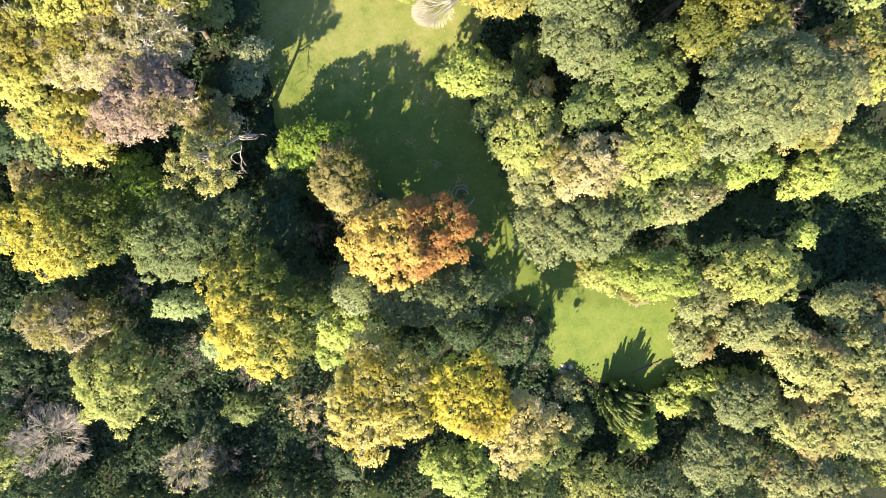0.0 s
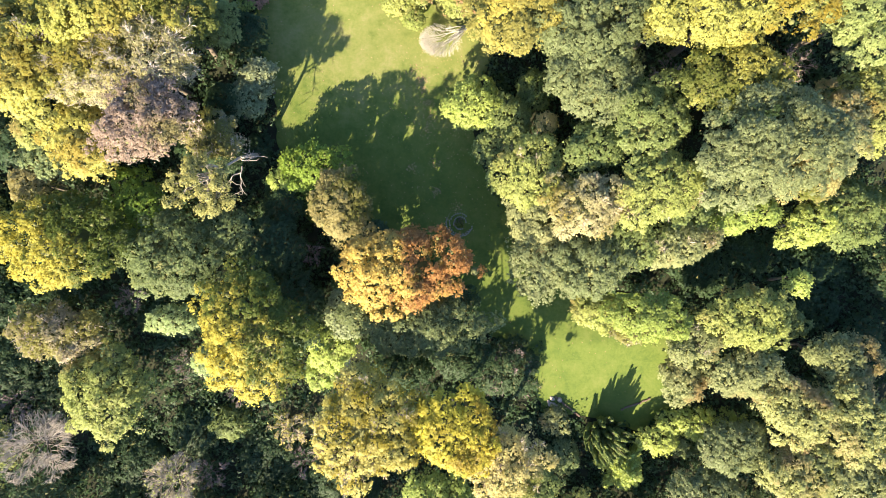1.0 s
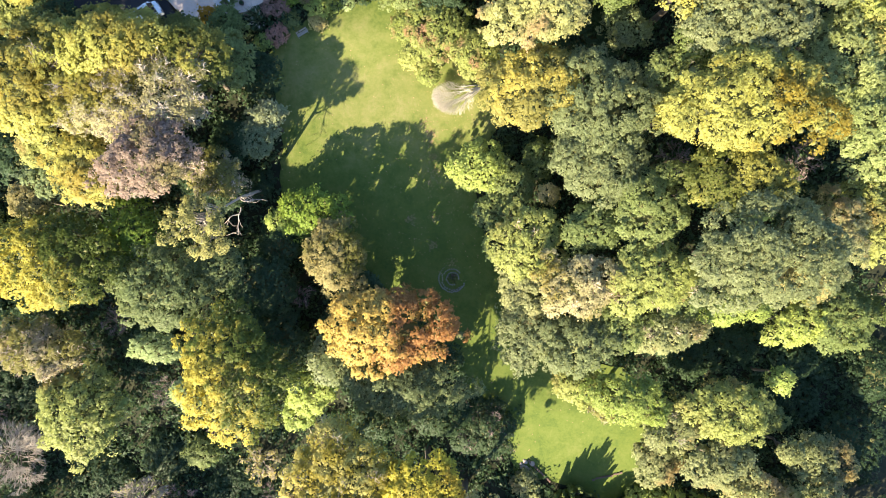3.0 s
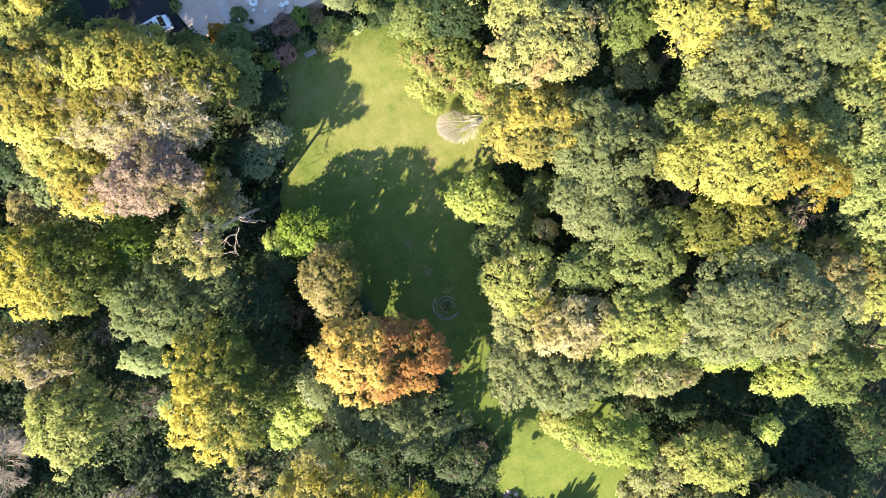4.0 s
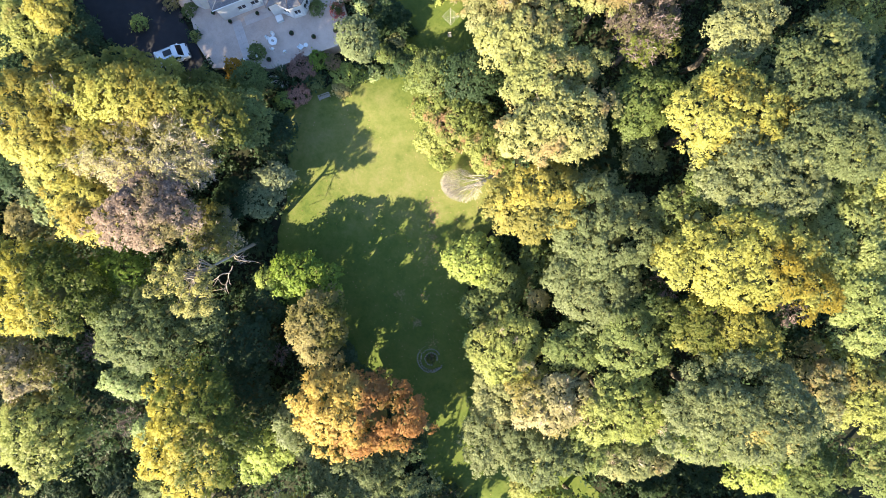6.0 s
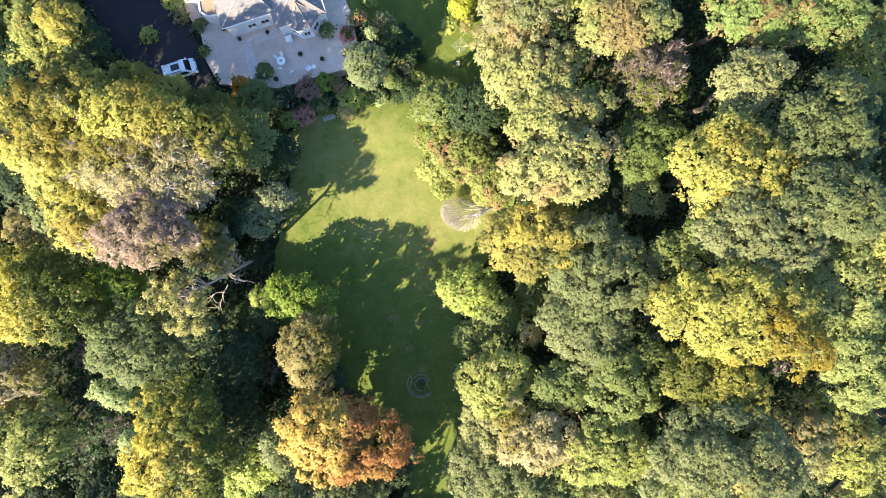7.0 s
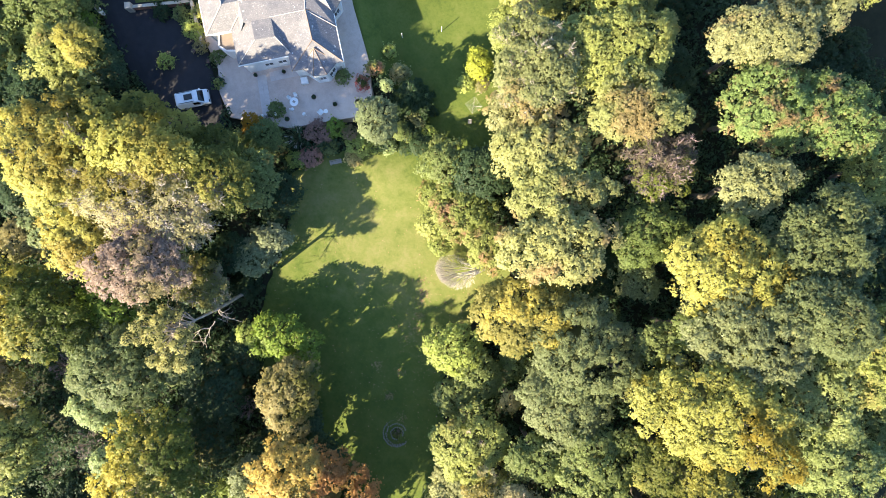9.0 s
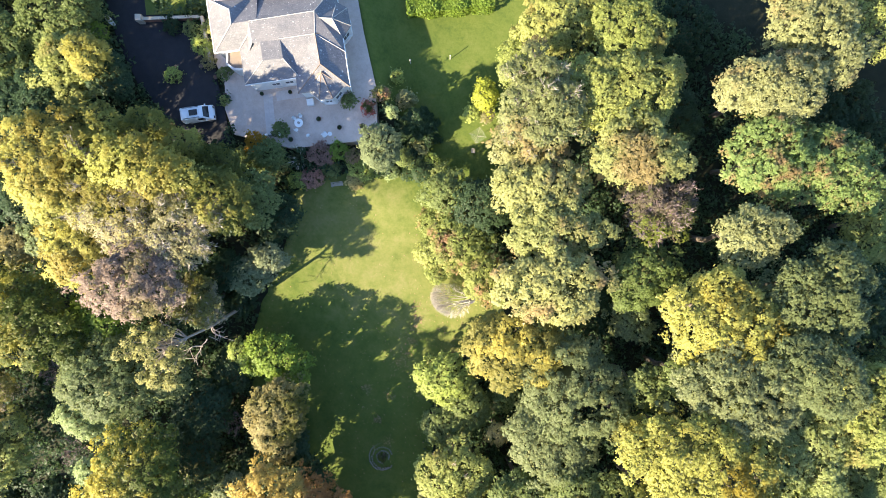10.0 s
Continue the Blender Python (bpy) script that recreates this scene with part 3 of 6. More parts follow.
def half_dead_tree(x, y, label):
    """A leaning tree whose pale limbs end in separate leaf tufts on one side and bare, twisted wood on the other."""
    rng = fresh()
    base = float(land(x, y))
    ob = root("half_dead_tree", x, y, base, label=label, category="tree")
    up = -base
    knee, fork = np.array([0.0, -1.9, 7.4 + up]), np.array([-0.9, -3.6, 10.0 + up])
    mid, rad = np.array([-2.2, -6.1, 12.7 + up]), np.array([4.3, 3.2, 1.5])
    k = 46
    d = unit(rng.normal(size=(k, 3)))
    ends = mid + d * rad * rng.uniform(0.3, 1.0, (k, 1)) ** 0.6
    p, q, w, e = [np.zeros(3), knee], [knee, fork], [0.26, 0.18], [0.18, 0.13]
    for end in ends:
        a = fork + (mid - fork) * rng.uniform(0.0, 0.7)
        b = a + (end - a) * 0.5 + rng.normal(0, 0.35, 3)
        p += [a, b]
        q += [b, end]
        w += [0.07, 0.045]
        e += [0.045, 0.02]
    p.append(fork), q.append(fork + (mid - fork) * 0.75), w.append(0.16), e.append(0.08)
    link("trunk", stick_mesh("trunk", np.array(p), np.array(q), np.array(w), np.array(e), 6), TWIG["grey"], ob)
    for start, heading, reach, wide in ((knee, (0.55, -0.7, 0.45), 3.6, 0.09), (knee + np.array([0.7, -1.2, 1.0]), (0.2, -0.9, 0.35), 3.4, 0.08), (knee + np.array([0.9, -2.0, 1.6]), (-0.8, -0.4, 0.3), 3.2, 0.09),
                                        (knee, (0.5, 0.6, 0.5), 1.8, 0.1), (fork, (-0.9, 0.35, 0.35), 3.8, 0.1)):
        a, h = start, unit(np.array([heading]))[0]
        p, q, w, e = [], [], [], []
        for step in range(8):
            h = unit((h + rng.normal(0, 0.3, 3) + np.array(heading) * 0.2)[None])[0]
            b = a + h * reach / 8
            p.append(a), q.append(b), w.append(wide), e.append(wide * 0.84)
            if step > 1:
                c = b + unit((h + rng.normal(0, 0.7, 3))[None])[0] * rng.uniform(0.5, 1.2)
                f = c + unit((c - b + rng.normal(0, 0.4, 3))[None])[0] * rng.uniform(0.3, 0.7)
                p.append(b), q.append(c), w.append(wide * 0.45), e.append(0.03)
                p.append(c), q.append(f), w.append(0.03), e.append(0.012)
            a, wide = b, wide * 0.84
        link("dead_limb", stick_mesh("dead_limb", np.array(p), np.array(q), np.array(w), np.array(e), 5), TWIG["grey"], ob, "pale grey, twisted dead limb")
    verts, faces, normals, count = [], [], [], 0
    for end in ends:
        r = rng.uniform(0.4, 0.78)
        v, f, m, _, _ = crown_mesh(rng, r, r * rng.uniform(0.8, 1.1), r * 0.7, 0.36, 0.16, 170, 1.0, 0.26)
        verts.append(v + end), faces.append(f + count), normals.append(m)
        count += len(v)
    leafy(np.concatenate(verts), np.concatenate(faces), np.concatenate(normals), "khaki", ob, "loose olive-tan leaf tufts")


def conifer(x, y, top, r, leaves, label, density=300, droop=0.25, leaf=0.42, layers=None, name="conifer"):
    """A conifer: whorls of boughs that shorten to the tip, each a flat frond of needles."""
    rng = fresh()
    base = float(land(x, y))
    tall = top - base
    ob = root(name, x, y, base, 0.0, label=label, category="conifer")
    count = int((layers or 9) * 9)
    f = (np.arange(count) + 0.5) / count
    a = np.arange(count) * 2.39996 + rng.normal(0, 0.2, count)
    reach = r * (1 - f ** 1.3) * rng.uniform(0.75, 1.15, count) + 0.25
    start = np.stack([0 * f, 0 * f, tall * (0.12 + 0.86 * f)], 1)
    d = np.stack([np.cos(a), np.sin(a), -droop + 0.5 * f], 1)
    end = start + d * reach[:, None]
    n = int(density * math.pi * r * r)
    j = rng.choice(count, n, p=reach ** 1.5 / (reach ** 1.5).sum())
    s = np.sqrt(rng.random((n, 1)))
    side = np.stack([-d[j, 1], d[j, 0], 0 * j], 1)
    across = rng.normal(0, 0.17, (n, 1)) * (1.25 - s) * reach[j][:, None]
    place = start[j] + (end - start)[j] * s + side * across + rng.normal(0, 0.06, (n, 3)) - np.array([0, 0, 1]) * np.abs(across) * 0.3
    along = d[j] + side * np.sign(across) * 0.8
    link("trunk", stick_mesh("trunk", np.concatenate([[[0, 0, 0]], start[::2]]), np.concatenate([[[0, 0, tall]], end[::2]]),
                             np.concatenate([[0.03 * tall], 0.04 + 0 * f[::2]]), np.concatenate([[0.02], 0.01 + 0 * f[::2]]), 6), BARK, ob)
    link("crown", leaf_mesh("crown", rng, place, np.array([0, 0, 1.0]) + rng.normal(0, 0.35, (n, 3)), leaf * rng.uniform(0.6, 1.3, n), 0.55, along), LEAF[leaves], ob)
    return ob



def plumed_conifer(x, y, top, r, leaves, label, plumes=58, density=420):
    """A conifer of many upright feathery leaders that spread from the foot."""
    rng = fresh()
    base = float(land(x, y))
    tall = top - base
    ob = root("conifer", x, y, base, 0.0, label=label, category="conifer")
    f = np.sqrt(rng.random(plumes))
    f[0] = 0.0
    a = rng.uniform(0, 6.28, plumes)
    foot = np.stack([0.45 * r * f * np.cos(a), 0.45 * r * f * np.sin(a), 0.12 * tall + 0 * f], 1)
    tip = np.stack([0.72 * r * f * np.cos(a + 0.25), 0.72 * r * f * np.sin(a + 0.25), tall * (1 - 0.45 * f ** 2) * rng.uniform(0.8, 1.1, plumes)], 1)
    n = int(density * math.pi * r * r)
    j = rng.integers(0, plumes, n)
    s = rng.random((n, 1)) ** 0.75
    axis = unit(tip - foot)[j]
    out = rng.normal(0, 1, (n, 3))
    out = unit(out - axis * (out * axis).sum(1, keepdims=True))
    wide = (rng.uniform(0.07, 0.15, plumes)[j] * r)[:, None] * (1.02 - s ** 1.6) * np.sqrt(rng.random((n, 1)))
    place = foot[j] + (tip - foot)[j] * s + out * wide
    link("trunk", stick_mesh("trunk", np.concatenate([[[0, 0, 0]], foot * 0.3]), np.concatenate([[[0, 0, 0.2 * tall]], tip * 0.96]), np.full(plumes + 1, 0.09), np.full(plumes + 1, 0.02), 5), BARK, ob)
    link("crown", leaf_mesh("crown", rng, place, out * 0.8 + np.array([0, 0, 0.4]) + rng.normal(0, 0.3, (n, 3)), rng.uniform(0.2, 0.42, n), 0.5, axis + out * 0.6), LEAF[leaves], ob)
    return ob


def fan_shrub(x, y, middle, radii, label):
    """A bleached dead shrub: stems lean out from the foot, and fine twigs end together on a dome."""
    rng = fresh()
    base = float(land(x, y))
    ob = root("dead_shrub", x, y, base, label=label, category="shrub")
    c, rad = np.array(middle) - np.array([x, y, base]), np.array(radii)
    k = 1300
    d = rng.normal(size=(k, 3)) + unit(np.array([c[0], c[1], 0.0])[None]) * 0.9
    d = unit(np.where(d[:, 2:] < -0.1, d * np.array([1, 1, -1]), d))
    end = c + d * rad * rng.uniform(0.93, 1.04, (k, 1))
    hub = c * 0.55
    lean = unit(unit(end - hub) * 0.8 + d * 0.5 + rng.normal(0, 0.18, (k, 3)))
    start = end - lean * rng.uniform(0.3, 0.9, (k, 1))
    m = 110
    j = rng.choice(k, m, replace=False)
    fork = hub + (end[j] - hub) * rng.uniform(0.45, 0.7, (m, 1))
    p, q = np.concatenate([start, fork]), np.concatenate([end, end[j]])
    tagged(link("twig_dome", stick_mesh("twig_dome", p, q, np.concatenate([np.full(k, 0.014), np.full(m, 0.026)]), np.concatenate([np.full(k, 0.008), np.full(m, 0.01)])), TWIG["white"], ob),
           kind="stuff")
    for i in range(16):
        e = fork[i * 6]
        bend = e * 0.5 + np.array([0, 0, 0.25]) + rng.normal(0, 0.15, 3)
        link("stem", stick_mesh("stem", np.array([[0, 0, 0], bend]), np.array([bend, e]), np.array([0.09, 0.065]), np.array([0.065, 0.035]), 6), TWIG["white"], ob)



# west side of the lawn
broadleaf(-47.4, 21.2, 16.0, 4.9, 6.3, "straw", "tall lime tree turning pale yellow, above the drive", turn=16, size=0.9, leaf=0.28, ragged=0.6, rise=2.2, twigs="grey", twig_share=0.06)
broadleaf(-40.6, 23.6, 16.5, 6.4, 5.0, "straw", "yellow autumn lime tree with a few grey twigs", turn=16, size=0.9, leaf=0.28, ragged=0.6, rise=2.1, dense=0.5, twigs="grey", twig_share=0.1)
broadleaf(-34.2, 22.5, 16.5, 7.2, 5.2, "faded", "big tree, half bare, grey twigs over thin olive-yellow leaves", turn=16, size=0.9, leaf=0.22, density=0.8, ragged=0.5, rise=2.0, twigs="pale", twig_share=1.2, dense=0.5)
broadleaf(-31.7, 15.6, 17.6, 4.9, 4.0, "dusty", "tree with a dense haze of dusty pink seed heads", turn=16, size=0.6, leaf=0.18, density=1.9, ragged=0.3, twigs="pink", twig_share=0.2)
broadleaf(-27.4, 15.6, 11.0, 3.6, 2.8, "dusk", "thin tan and olive tree beside a pinkish one", turn=16, size=0.8, leaf=0.22, density=1.2, twigs="pink", twig_share=0.4, dense=1.4)
# Hidden by the crown above it; added so that its shadow reaches the lawn.
broadleaf(-27.4, 14.4, 7.0, 2.6, 2.4, "dark", "added hidden tree below a thin tan one, to shade the lawn", size=0.8)
broadleaf(-41.0, 14.2, 13.6, 3.6, 5.0, "straw", "yellow autumn tree in the wooded edge of the garden", turn=16, size=0.85, leaf=0.28, ragged=0.6)
broadleaf(-30.6, 27.3, 16.2, 5.0, 3.9, "mustard", "olive-green tree between the drive and the lawn", turn=16, size=1.0, density=0.8, dense=0.3)
broadleaf(-36.9, 27.0, 18.0, 5.4, 3.0, "straw", "olive-yellow tree beside the drive", turn=16, size=0.9, density=0.8, rise=2.0, dense=0.3)
broadleaf(-47.0, 27.6, 14.0, 3.4, 3.0, "yellow", "pale yellow tree beside the dark drive", size=0.9, leaf=0.3)
broadleaf(-41.8, 30.1, 13, 2.9, 2.2, "mustard", "olive-green tree shaded by yellow ones beside the drive", turn=30, size=0.9)
broadleaf(-37.2, 30.1, 13, 2.9, 2.2, "mustard", "olive-green tree shaded by yellow ones beside the drive", turn=30, size=0.9)
broadleaf(-33.1, 30.8, 12, 2.9, 2.3, "mustard", "olive-green tree shaded by yellow ones beside the drive", turn=30, size=0.9)
broadleaf(-28.4, 29.2, 10.6, 3.4, 3.2, "green", "dark olive tree beside the lawn", size=0.9)
broadleaf(-24.4, 20.8, 8.2, 2.5, 2.4, "silver", "grey-green rounded shrub at the lawn's edge", size=0.8, name="shrub", category="shrub")
broadleaf(-23.4, 23.6, 8.0, 2.5, 2.3, "silver", "grey-green evergreen at the lawn's edge", size=0.8)
# Added over ground in deep shade, with that shade as its leaf colour.
broadleaf(-25.2, 15.8, 1.6, 2.4, 2.2, "dark", "low near-black shrub added for shaded ground at the lawn's edge", size=0.8, name="shrub", category="shrub")
broadleaf(-25.4, 28.6, 6.8, 2.6, 3.0, "dark", "dark green shrubby tree beside the lawn", size=0.9)
broadleaf(-26.8, 20.0, 8.4, 2.6, 2.8, "dark", "dark evergreen under bare branches", size=0.8)
broadleaf(-46.9, 12.4, 9.3, 3.2, 2.8, "blue", "small blue-green tree among taller ones", size=0.9)
broadleaf(-50.0, 9.0, 8.2, 2.8, 2.6, "brown", "small reddish-brown tree in the wood", size=0.9)
broadleaf(-52.5, 14.5, 8.0, 4.0, 4.0, "dark", "dark evergreen in the wood", size=1.1)
broadleaf(-44.6, 2.4, 12.0, 6.8, 5.7, "gold", "golden yellow tree with green painted into its shaded side", turn=3, size=1.0, leaf=0.3, ragged=0.7)
broadleaf(-37.3, 7.6, 8.4, 3.5, 3.9, "bright", "bright green tree in the wood's edge", turn=16, size=0.9)
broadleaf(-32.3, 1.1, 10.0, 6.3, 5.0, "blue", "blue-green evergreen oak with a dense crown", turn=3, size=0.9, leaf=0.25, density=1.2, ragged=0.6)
half_dead_tree(-24.6, 15.4, "half-dead tree with pale twisted limbs and loose olive-tan leaf tufts")
broadleaf(-48.6, 15.4, 9.6, 3.0, 2.6, "olive", "olive tree in the wooded edge", size=1.0, leaf=0.3)
broadleaf(-16.8, 13.2, 6.2, 4.0, 3.3, "bright", "bright green bush at the shaded lawn's edge", turn=16, size=0.8, leaf=0.36, name="shrub", category="shrub")
broadleaf(-20.4, 11.4, 5.0, 2.0, 1.8, "moss", "small yellow-green bush beside a dead tree", size=0.7, name="shrub", category="shrub")
broadleaf(-11.8, 8.1, 9.2, 4.1, 4.7, "brown", "brown-leaved small tree beside the lawn", turn=16, size=0.85, leaf=0.28)
# Added to stop sun leaking onto the lawn; dark leaves paint the dim gap.
broadleaf(-8.4, 4.8, 6.8, 2.4, 2.2, "dark", "dark tree added between brown and orange ones to shade the lawn", size=0.8)
broadleaf(-4.2, 1.1, 12.9, 6.8, 5.2, "orange", "orange and gold autumn tree beside the lawn", turn=3, size=1.1, leaf=0.34, density=1.13, ragged=1.2)
broadleaf(-1.7, -5.4, 10.6, 7.4, 4.0, "grey", "grey-green tree below an orange one", turn=3, size=0.9, leaf=0.28)
broadleaf(-21.2, -7.2, 12.9, 6.6, 6.9, "gold", "golden yellow tree whose shaded side is painted green", turn=3, size=0.9, leaf=0.3, ragged=0.7)
broadleaf(-33.5, -7.1, 5.6, 3.1, 2.0, "mint", "pale mint-green sunlit lower boughs beside a golden tree", turn=3, size=0.8, name="shrub", category="shrub")
broadleaf(-28.8, -12.0, 4.6, 2.3, 2.1, "mint", "pale mint-green sunlit shrub below a golden tree", turn=3, size=0.7, name="shrub", category="shrub")
broadleaf(-11.6, -5.2, 4.6, 2.6, 3.2, "silver", "silvery green shrub beside a grey-green tree", turn=3, size=0.7, name="shrub", category="shrub")
broadleaf(-13.4, -9.8, 3.2, 3.3, 3.4, "lime", "lime-green sunlit shrub between yellow trees", turn=3, size=0.7, name="shrub", category="shrub")
broadleaf(-15.0, -13.6, 1.0, 2.6, 2.4, "lime", "low lime-green shrub between yellow trees", size=0.7, name="shrub", category="shrub")
broadleaf(-7.0, -16.5, 14.4, 5.8, 6.8, "buff", "tall pale yellow tree, twigs beginning to show", turn=3, size=0.85, leaf=0.26, ragged=0.5, rise=2.4, twigs="pink", twig_share=0.2)
broadleaf(3.0, -16.6, 13.8, 4.8, 5.0, "sunny", "yellow and gold autumn tree", turn=3, size=1.0, leaf=0.32, rise=2.2)
broadleaf(9.3, -21.0, 12.0, 4.7, 4.5, "tan", "tan-leaved tree beside yellow ones", size=0.9, leaf=0.26, twigs="pink", twig_share=0.3)
broadleaf(-47.4, -9.2, 7.4, 5.2, 3.8, "dusk", "tree with fading pinkish-grey twigs and seed heads", size=0.8, leaf=0.22, density=1.3, twigs="pink", twig_share=0.45)
broadleaf(-41.2, -16.6, 7.0, 5.6, 5.6, "olive", "olive-green tree with a pale sunlit crown", size=1.0, leaf=0.3)
broadleaf(-33.0, -23.4, -2.0, 3.4, 3.4, "dark", "low green tree with shade painted into its leaves", size=1.0)
bare(-34.3, -29.2, 2.6, 4.6, 3.6, "grey", "bare small tree with grey twigs", leaves="olive", leaf_density=8)
bare(-51.0, -24.5, 6.0, 5.6, 5.2, "grey", "bare tangled tree with pale grey branches", thick=0.9, wander=0.6)
# Purplish tree whose leaves are darkened to paint the shade it stands in.
broadleaf(10.2, -12.0, 0.4, 4.6, 4.2, "dark", "small tree with purplish twigs at the lawn's edge, shade painted into its leaves", size=0.9, density=0.8, twigs="purple", twig_share=0.35)
bare(-19.4, -22.0, 0.2, 3.0, 2.8, "grey", "low bare shrub with pale twigs", limbs=8, spread=(5, 6, 6), name="shrub", leaves="tan", leaf_density=25, category="shrub")
broadleaf(-28.2, -22.0, -1.6, 2.8, 2.6, "green", "low green shrub in a woodland gap", size=0.8, name="shrub", category="shrub")
# Near-black leaves below paint the shade of gaps between crowns.
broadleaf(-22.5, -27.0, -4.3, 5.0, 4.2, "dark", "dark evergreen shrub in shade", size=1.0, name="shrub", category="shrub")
broadleaf(-28.0, -12.5, -1.3, 4.2, 3.8, "dark", "tree painted near black for a shaded gap", size=1.0)
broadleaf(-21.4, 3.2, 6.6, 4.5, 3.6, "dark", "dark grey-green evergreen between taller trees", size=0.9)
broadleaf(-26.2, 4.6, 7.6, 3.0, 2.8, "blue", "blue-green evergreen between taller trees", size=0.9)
broadleaf(-37.0, -6.5, -2.3, 4.0, 4.0, "dark", "tree painted near black for a shaded gap", size=1.0)
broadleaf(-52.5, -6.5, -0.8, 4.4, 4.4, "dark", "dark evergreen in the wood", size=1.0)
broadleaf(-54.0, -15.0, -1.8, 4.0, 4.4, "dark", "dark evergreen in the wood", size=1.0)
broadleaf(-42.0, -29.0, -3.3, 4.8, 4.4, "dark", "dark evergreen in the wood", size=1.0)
broadleaf(-12.0, -29.5, -2.3, 5.0, 4.0, "dark", "low tree below yellow ones, its leaves darkened as shade", size=1.0)
broadleaf(2.0, -28.8, 4.0, 5.0, 3.4, "moss", "pale green tree below yellow ones", size=0.9)
broadleaf(13.0, -28.0, 1.0, 4.4, 3.8, "green", "green shrubby tree in the wood", size=0.9)
broadleaf(-4.2, -13.0, 1.2, 3.4, 2.6, "dark", "dark shrub between yellow and grey-green trees", size=0.9, name="shrub", category="shrub")
# Added on the sun's path to keep lit patches off the drive.
broadleaf(-52.4, 22.6, 12.0, 3.2, 3.2, "dark", "dark tree added beside yellow ones to shade the drive", size=0.9)
broadleaf(3.5, -10.5, 3.0, 4.0, 3.0, "dark", "dark shrub in the shade of a tree", size=0.9, name="shrub", category="shrub")
broadleaf(-9.2, 4.6, 4.2, 2.8, 2.4, "dark", "dark evergreen shrub below an orange tree", size=0.8, name="shrub", category="shrub")
broadleaf(-11.0, -0.8, 3.5, 3.0, 2.8, "dark", "dark evergreen beside an orange tree", size=0.9)
broadleaf(-51.0, 32.6, 10.5, 3.2, 3.0, "dark", "dark evergreen beside the drive", size=0.9)
broadleaf(-55.5, 26.0, 10.5, 3.6, 3.6, "dark", "dark evergreen above the drive", size=0.9)

for x, y, top, r in ((-33.0, -13.4, 1.2, 2.8), (-26.6, -17.6, -0.6, 2.4), (-56.6, -20.0, 1.5, 3.0), (-40.6, -5.0, 2.6, 2.4), (-17.0, -27.0, -1.6, 3.0), (-30.5, -29.5, -1.5, 2.8),
                     (-17.0, 2.4, 3.0, 2.2), (28.6, 28.0, 4.0, 2.6), (44.5, 30.0, 5.0, 3.0)):
    bare(x, y, top, r, r * 0.9, "purple", "leafless shrub with dull purplish twigs in a dark gap", limbs=8, spread=(5, 6, 5), name="shrub", category="shrub", leaves="dark", leaf_density=10)

# Unseen shrubs under the crowns, added only to block the low sun.
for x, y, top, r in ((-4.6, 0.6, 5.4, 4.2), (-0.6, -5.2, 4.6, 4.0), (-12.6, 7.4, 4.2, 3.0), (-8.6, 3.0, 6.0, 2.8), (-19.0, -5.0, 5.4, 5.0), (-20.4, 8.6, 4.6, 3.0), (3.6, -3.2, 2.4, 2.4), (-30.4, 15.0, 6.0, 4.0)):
    broadleaf(x, y, top, r, r, "dark", "added unseen shrub that blocks low sun below taller trees", size=0.9, name="shrub", category="shrub", density=0.6)

# south-east wood
plumed_conifer(24.6, -21.4, 2.0, 4.9, "green", "feathery green conifer that shades the lawn")
conifer(27.4, -25.6, 0.6, 3.6, "moss", "yellow-green conifer with feathery boughs", layers=7, droop=0.1)
broadleaf(17.6, -19.6, -2.4, 2.2, 2.2, "pale", "low pale shrub at the lawn's corner", size=0.7, name="shrub", category="shrub")
broadleaf(18.6, -24.5, -2.0, 2.6, 2.6, "blue", "green shrub in the wood's edge", size=0.8, name="shrub", category="shrub")
broadleaf(35.5, -21.4, -3.0, 3.2, 2.6, "blue", "blue-green shrub in shade", size=0.8, name="shrub", category="shrub")
broadleaf(37.2, -18.4, -0.6, 5.6, 2.2, "moss", "sunlit yellow-green shrubs along the lawn", turn=3, size=0.8, name="shrub", category="shrub")
broadleaf(31.6, -21.2, -1.0, 3.1, 1.8, "moss", "sunlit yellow-green shrub along the lawn", turn=3, size=0.7, name="shrub", category="shrub")
broadleaf(33.1, -11.4, 3.2, 3.3, 3.6, "pale", "pale green tree at the lawn's edge", turn=3, size=0.9)
broadleaf(32.2, -5.9, 7.0, 3.5, 3.0, "pale", "pale green tree with thin tops", turn=3, size=0.9, twigs="grey", twig_share=0.15)
broadleaf(39.5, -9.5, 7.4, 4.3, 3.6, "pale", "pale olive tree with knobbly boughs", turn=3, size=0.9, ragged=1.5)
broadleaf(38.0, -2.6, 8.6, 5.0, 4.2, "olive", "olive-green tree with dark gaps", turn=3, size=0.9, ragged=1.6)
broadleaf(47.6, -6.6, 6.4, 1.5, 1.6, "pale", "small sunlit pale treetop in shade", size=0.7)
broadleaf(46.6, -3.7, 3.0, 2.2, 2.2, "green", "small green treetop in shade", size=0.8)
broadleaf(52.9, -7.6, 5.6, 4.0, 3.8, "pale", "pale olive tree in the wood", size=0.9, ragged=1.4)
broadleaf(46.3, -14.4, 7.2, 4.7, 4.2, "sallow", "broad pale olive tree with knobbly boughs", turn=3, size=0.9, ragged=1.6)
broadleaf(53.0, -14.8, 7.8, 4.6, 4.8, "sallow", "pale olive tree with knobbly boughs", size=0.9, ragged=1.5)
broadleaf(39.8, -20.0, 4.4, 4.4, 3.8, "grey", "grey-green tree in the wood", turn=3, size=0.9)
broadleaf(47.0, -22.4, 6.2, 5.2, 3.8, "sallow", "broad pale olive tree in the wood", turn=3, size=0.9, ragged=1.4)
